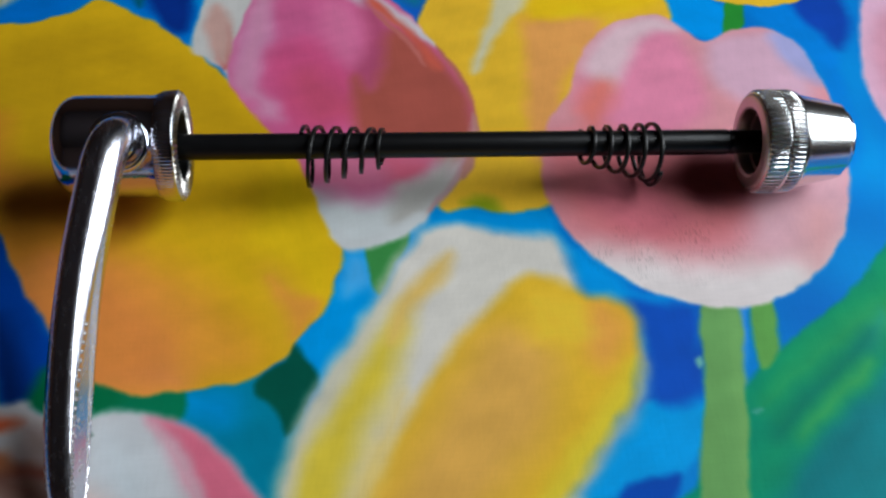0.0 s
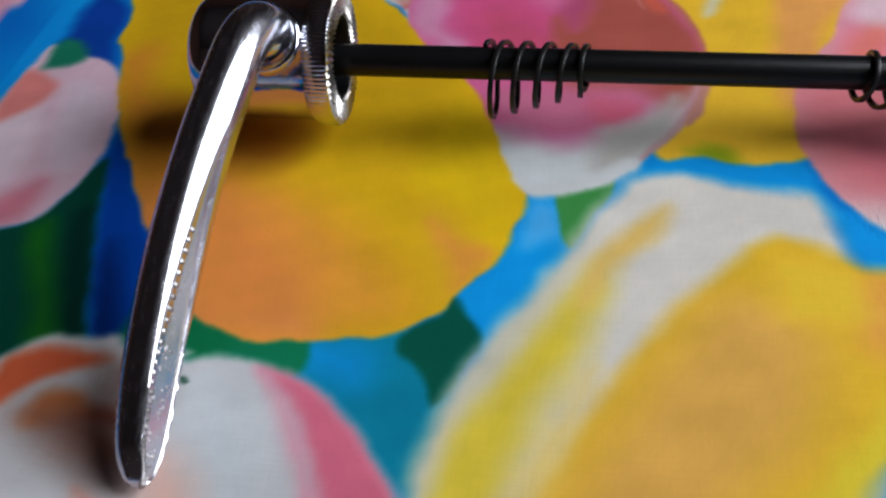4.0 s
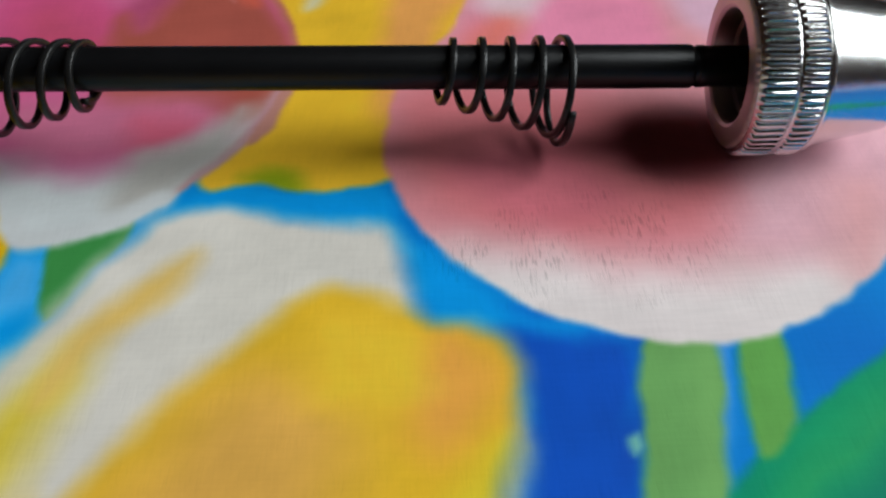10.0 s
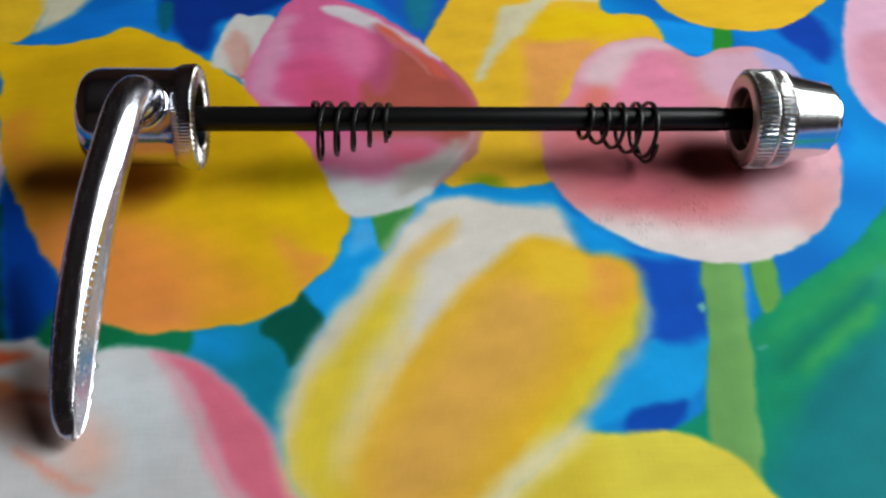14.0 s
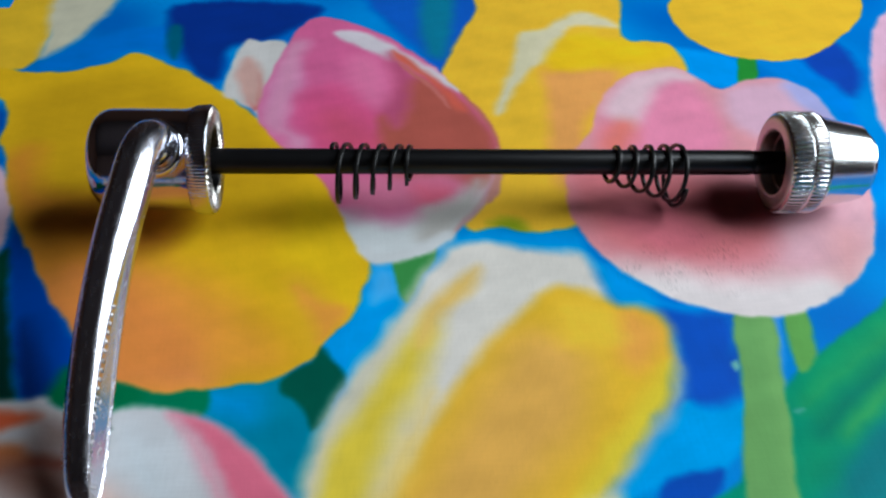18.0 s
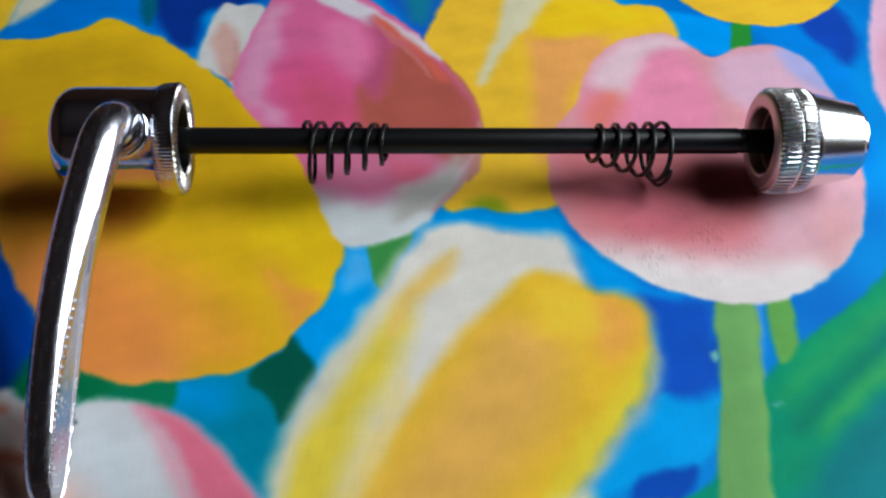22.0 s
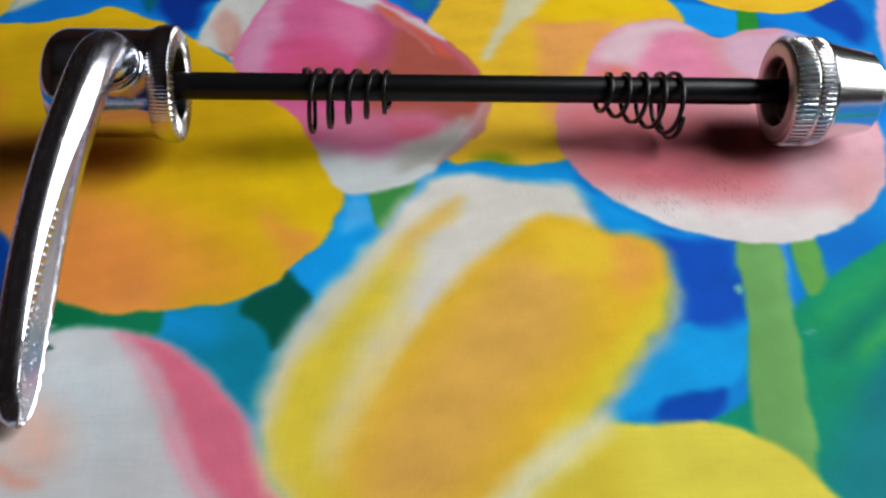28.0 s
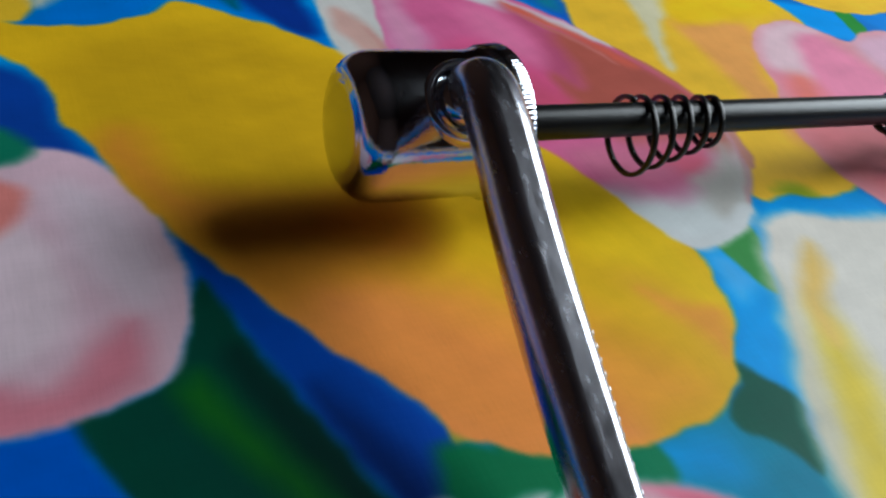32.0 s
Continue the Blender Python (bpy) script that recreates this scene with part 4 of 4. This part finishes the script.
lever_half = [(3.4, 3.4), (3.5, 3.4), (3.8, 3.7), (3.9, 4.0), (3.9, 4.3), (3.9, 4.6), (3.9, 4.7), (3.8, 4.2), (3.3, 3.1), (2.3, 1.7), (0.8, 0.6)]
STEPS = 36
spine, half = catmull(lever_spine, STEPS), catmull(lever_half, STEPS)
# planes that shave the round bar: side, degrees above level, how far out at first and at last, from and to which station, how far sunk
PANELS = ((1, 22, 1.03, 0.71, 4.25, 8.2, 0.22), (-1, 14, 1.03, 0.97, 5.6, 8.2, 0.1))
FACETS = ((1, 41, 1.02, 0.955, 2.4, 4.0, 0.0), (1, 97, 1.02, 0.955, 1.8, 3.4, 0.0))


def beyond(i, plane, u, v):
    """How far a point of the bar's section lies outside a plane, and the plane's normal."""
    side, tilt, first, last, start, stop, sunk = plane
    at = i / STEPS
    g = max(0.0, min(1.0, (at - start) / (stop - start)))
    g *= max(0.0, min(1.0, (10.3 - at) / 0.8))
    cb, sb = side * math.cos(radians(tilt)), -math.sin(radians(tilt))
    reach = math.hypot(half[i][0] * cb, half[i][1] * sb) * (first - (first - last) * g)
    return u * cb + v * sb - reach, cb, sb, min(1.0, g * 4) * sunk


def lever_edge(i, a, u, v, planes=FACETS + PANELS):
    """The bar's top is flattened; both sides are shaved to sunk panels, wider towards the tip."""
    for plane in planes:
        over, cb, sb, sunk = beyond(i, plane, u, v)
        if over > 0:
            back = over + min(sunk, 0.6 * over)
            u, v = u - back * cb, v - back * sb
    return u, v


def lever_frame(i):
    d = spine[i + 1] - spine[i - 1]
    d = d / np.linalg.norm(d)
    side = np.array((1.0, 0, 0)) - d * d[0]
    side /= np.linalg.norm(side)
    return spine[i], d, side, np.cross(side, d)


def lever_knurl(panel, size):
    """Small ridges across the edges of a panel, one mesh each."""
    ridges = []
    gen = random.Random(4)
    count = 240
    for i in range(int(max(panel[4] + 0.7, 5.8) * STEPS), int(9.85 * STEPS), 4):
        p, d, side, up = lever_frame(i)
        w, h = half[i][0], half[i][1]
        ring = [lever_edge(i, 0, w * math.cos(math.tau * k / count), h * math.sin(math.tau * k / count), FACETS) for k in range(count)]
        over = [beyond(i, panel, u, v)[0] > 0 for u, v in ring]
        for k in range(count):
            if over[k] == over[k - 1]:
                continue
            inward = 1 if over[k] else -1
            if panel[0] > 0 and ring[k][1] > -0.1 * h:
                continue
            long = (1.0 + gen.uniform(-0.15, 0.2)) * size
            bm, chain = bmesh.new(), []
            for f, rise in ((-0.25, -0.06), (0.0, 0.07), (0.5, 0.3), (1.0, -0.05)):
                kk = k + inward * f * long / w * count / math.tau
                u, v = lever_edge(i, 0, w * math.cos(math.tau * kk / count), h * math.sin(math.tau * kk / count))
                n = math.hypot(u, v)
                out = (side * u + up * v) / n
                base = p + side * u + up * v + out * rise * size
                chain.append([bm.verts.new(tuple((base + d * q * size - out * dip * size) * MM)) for q, dip in ((-0.5, 0.38), (-0.16, 0.0), (0.16, 0.0), (0.5, 0.38))])
            for m, o in zip(chain, chain[1:]):
                for q in range(3):
                    bm.faces.new((m[q], m[q + 1], o[q + 1], o[q]))
            bmesh.ops.recalc_face_normals(bm, faces=bm.faces)
            ridges.append(bm)
    return ridges


def lever_stamp():
    """Low worn bumps, all that is left of a stamp on the broad end of the panel."""
    bm = bmesh.new()
    gen = random.Random(9)
    panel = PANELS[0]
    for _ in range(70):
        i = int(gen.uniform(6.9, 9.5) * STEPS)
        p, d, side, up = lever_frame(i)
        w, h = half[i][0], half[i][1]
        a = radians(-panel[1] + gen.uniform(-30, 12))
        u, v = lever_edge(i, 0, w * math.cos(a), h * math.sin(a))
        cb, sb = math.cos(radians(panel[1])), -math.sin(radians(panel[1]))
        out, wide = side * cb + up * sb, -side * sb + up * cb
        base = p + side * u + up * v
        r, turned = gen.uniform(0.22, 0.55), gen.uniform(0, math.pi)
        ring = []
        for k in range(7):
            b = math.tau * k / 7
            x, y = r * math.cos(b), 0.55 * r * math.sin(b)
            x, y = x * math.cos(turned) - y * math.sin(turned), x * math.sin(turned) + y * math.cos(turned)
            ring.append(bm.verts.new(tuple((base + d * x + wide * y - out * 0.06) * MM)))
        top = bm.verts.new(tuple((base + out * 0.16) * MM))
        for k in range(7):
            bm.faces.new((ring[k], ring[(k + 1) % 7], top))
    bmesh.ops.recalc_face_normals(bm, faces=bm.faces)
    return bm


lever = part("lever", sweep(spine, (1, 0, 0), half, 96, 2.05, lever_edge), SCUFFED, skewer, "polished chrome bent lever arm with knurled inner edges")
for bm in lever_knurl(PANELS[0], 1.15) + lever_knurl(PANELS[1], 0.5):
    part("knurl_ridge", bm, KNURL, lever, smooth=False)
tagged(part("stamped_panel", lever_stamp(), KNURL, lever), "worn stamped bumps near the lever tip", kind="stuff")
part("cam_boss", boss, CHROME, lever, "round chrome pivot boss")

# nut: two knurled bands and a smooth tapering cap


def knurl(bands):
    """Straight teeth along the axis with narrow grooves between them, no two quite alike."""
    def f(k, i, r):
        tooth, at = divmod(k, 6)
        if i not in bands:
            return r
        worn_down = 0.05 * math.sin(tooth * 12.9898 + i * 4.1)
        return r - (0.03, 0.0, 0.04, 0.25, 0.95, 0.25)[at] + (worn_down if at < 4 else 0.0)
    return f


nut = part("adjusting_nut", lathe([(66.3, 10.3), (66.4, 10.55), (66.6, 10.65), (66.9, 10.6), (67.1, 10.35), (67.2, 10.15), (67.6, 10.05), (76.7, 8.05)] + fillet(76.7, 8.05, 78.3, 6.5, 8, -1) + [(78.45, 4.5), (78.5, 0)], 96), BRIGHT, skewer, "bright tapered metal adjusting nut")
nut.location.x = -0.5 * MM
part("front_band", lathe([(58.3, 10.2), (58.6, 10.6), (58.9, 10.95), (59.2, 11.05), (62.3, 11.05), (62.6, 10.7), (62.7, 10.6), (62.9, 10.55)], 384, knurl((2, 3, 4))), STEEL, nut, "coarsely knurled ring")
part("rear_band", lathe([(62.9, 10.55), (63.1, 10.6), (63.2, 10.7), (63.5, 11.0), (65.7, 11.0), (66.1, 10.65), (66.3, 10.3)], 384, knurl((3, 4))), STEEL, nut, "coarsely knurled ring")


def face_teeth(k, i, r):
    return r - (0.16 if k % 4 in (2, 3) and i in (0, 1, 2) else 0.0)


part("nut_face", lathe([(58.3, 10.2), (58.1, 9.95), (57.95, 9.6), (57.9, 9.2), (57.9, 7.5), (58.2, 7.1)], 288, face_teeth), FACE, nut, "turned front face with a fine toothed ring")
part("nut_bore", lathe([(58.2, 7.1), (58.7, 6.8), (60.6, 6.7), (60.8, 6.0), (61.6, 5.9), (66.0, 5.6), (66.0, 0)], 72), DARK, nut, "dark stepped bore")


def spring(name, x0, x1, r0, r1, turns, start, sense, closed0, closed1, yaw, parent):
    """A conical coil of flat wire that hangs on the rod: radii at its two ends, closed turns at each, and how far it is turned askew."""
    bm = bmesh.new()
    n, wire_w, wire_h, rings = int(turns * 48), 0.43, 0.38, []
    for i in range(n + 1):
        t = i / n
        a = start + sense * math.tau * turns * t
        tx = max(0.0, min(1.0, (t * turns - closed0) / (turns - closed0 - closed1)))
        x = x0 + (x1 - x0) * tx - yaw * math.sin(a)
        r = r0 + (r1 - r0) * t
        drop = max(0.0, r - wire_h - 2.7)
        out = Vector((0, math.sin(a), math.cos(a)))
        # the loose coils lean a little as they hang
        c = Vector((x + (0.55 - 0.25 * t) * math.cos(a) * (1 if x0 > x1 else -1), 0, -drop)) + out * r
        along = Vector((1, 0, 0))
        rings.append([bm.verts.new((c + along * wire_w * u + out * wire_h * v) * MM) for u, v in ((-1, -0.8), (-0.8, -1), (0.8, -1), (1, -0.8), (1, 0.8), (0.8, 1), (-0.8, 1), (-1, 0.8))])
    for a, b in zip(rings, rings[1:]):
        for k in range(8):
            q = (k + 1) % 8
            bm.faces.new((a[k], a[q], b[q], b[k]))
    bm.faces.new(rings[0][::-1])
    bm.faces.new(rings[-1])
    bmesh.ops.recalc_face_normals(bm, faces=bm.faces)
    return part(name, bm, SPRING, parent, "conical coil spring of dark flat wire")


spring("spring", -36.9, -21.1, 6.55, 3.5, 5.6, 0.1, 1, 0.35, 0.9, -0.7, skewer)
spring("spring", 36.9, 21.9, 6.7, 3.5, 5.57, -1.35, -1, 0.85, 0.45, 0.5, skewer)

# ---- the table and the room ----
table = thing("table", (0, 0, -0.75), "wooden dining table under the printed tablecloth", "table")
TOP = 0.75 - 0.0006
part("tabletop", box(-0.70, -0.45, TOP - 0.028, 0.488, 0.45, TOP, 0.003), WOOD, table, smooth=False)
for sx in (-1, 1):
    for sy in (-1, 1):
        part("leg", box(sx * 0.53 - 0.13, sy * 0.37 - 0.03, 0, sx * 0.53 - 0.07, sy * 0.37 + 0.03, TOP - 0.028, 0.004), WOOD, table, smooth=False)

X0, X1, Y0, Y1, Z0, Z1 = -2.2, WIN_X, -1.9, 1.7, -0.75, 1.95


def structure(name, bm, mat, label):
    return tagged(part(name, bm, mat, None, smooth=False), label, name.split("_")[0], kind="structure")


structure("floor", box(X0 - 0.2, Y0 - 0.2, Z0 - 0.1, X1 + 0.2, Y1 + 0.2, Z0), FLOOR, "dark wooden room floor")
structure("ceiling", box(X0 - 0.2, Y0 - 0.2, Z1, X1 + 0.2, Y1 + 0.2, Z1 + 0.1), CEILING, "plain painted ceiling")
structure("wall_west", box(X0 - 0.15, Y0 - 0.15, Z0, X0, Y1 + 0.15, Z1), WALL, "unseen plain painted wall")
structure("wall_north", box(X0, Y1, Z0, X1, Y1 + 0.15, Z1), WALL, "unseen plain painted wall")
# out of view, made paler than the others to reflect light back
structure("wall_south", box(X0, Y0 - 0.15, Z0, X1, Y0, Z1), BOUNCE, "unseen plain painted wall")
wy0, wy1, wz0, wz1 = WIN_Y - WIN_W / 2, WIN_Y + WIN_W / 2, WIN_Z - WIN_H / 2, WIN_Z + WIN_H / 2
bm = box(X1, Y0 - 0.15, Z0, X1 + 0.15, wy0, Z1)
for args in ((X1, wy1, Z0, X1 + 0.15, Y1 + 0.15, Z1), (X1, wy0, Z0, X1 + 0.15, wy1, wz0), (X1, wy0, wz1, X1 + 0.15, wy1, Z1)):
    other = box(*args)
    tmp = bpy.data.meshes.new("tmp")
    other.to_mesh(tmp)
    other.free()
    bm.from_mesh(tmp)
    bpy.data.meshes.remove(tmp)
structure("wall_east", bm, WALL, "painted wall with a window opening")
window = tagged(new("window_1"), "white framed window", "window", kind="structure")
window.location = (X1 + 0.05, WIN_Y, WIN_Z)
w2, h2 = WIN_W / 2, WIN_H / 2
for args in ((-0.02, -w2, -h2, 0.03, -w2 + 0.05, h2), (-0.02, w2 - 0.05, -h2, 0.03, w2, h2), (-0.02, -w2 + 0.05, -h2, 0.03, w2 - 0.05, -h2 + 0.05), (-0.02, -w2 + 0.05, h2 - 0.05, 0.03, w2 - 0.05, h2)):
    part("window_frame", box(*args, 0.004), FRAME, window, smooth=False)
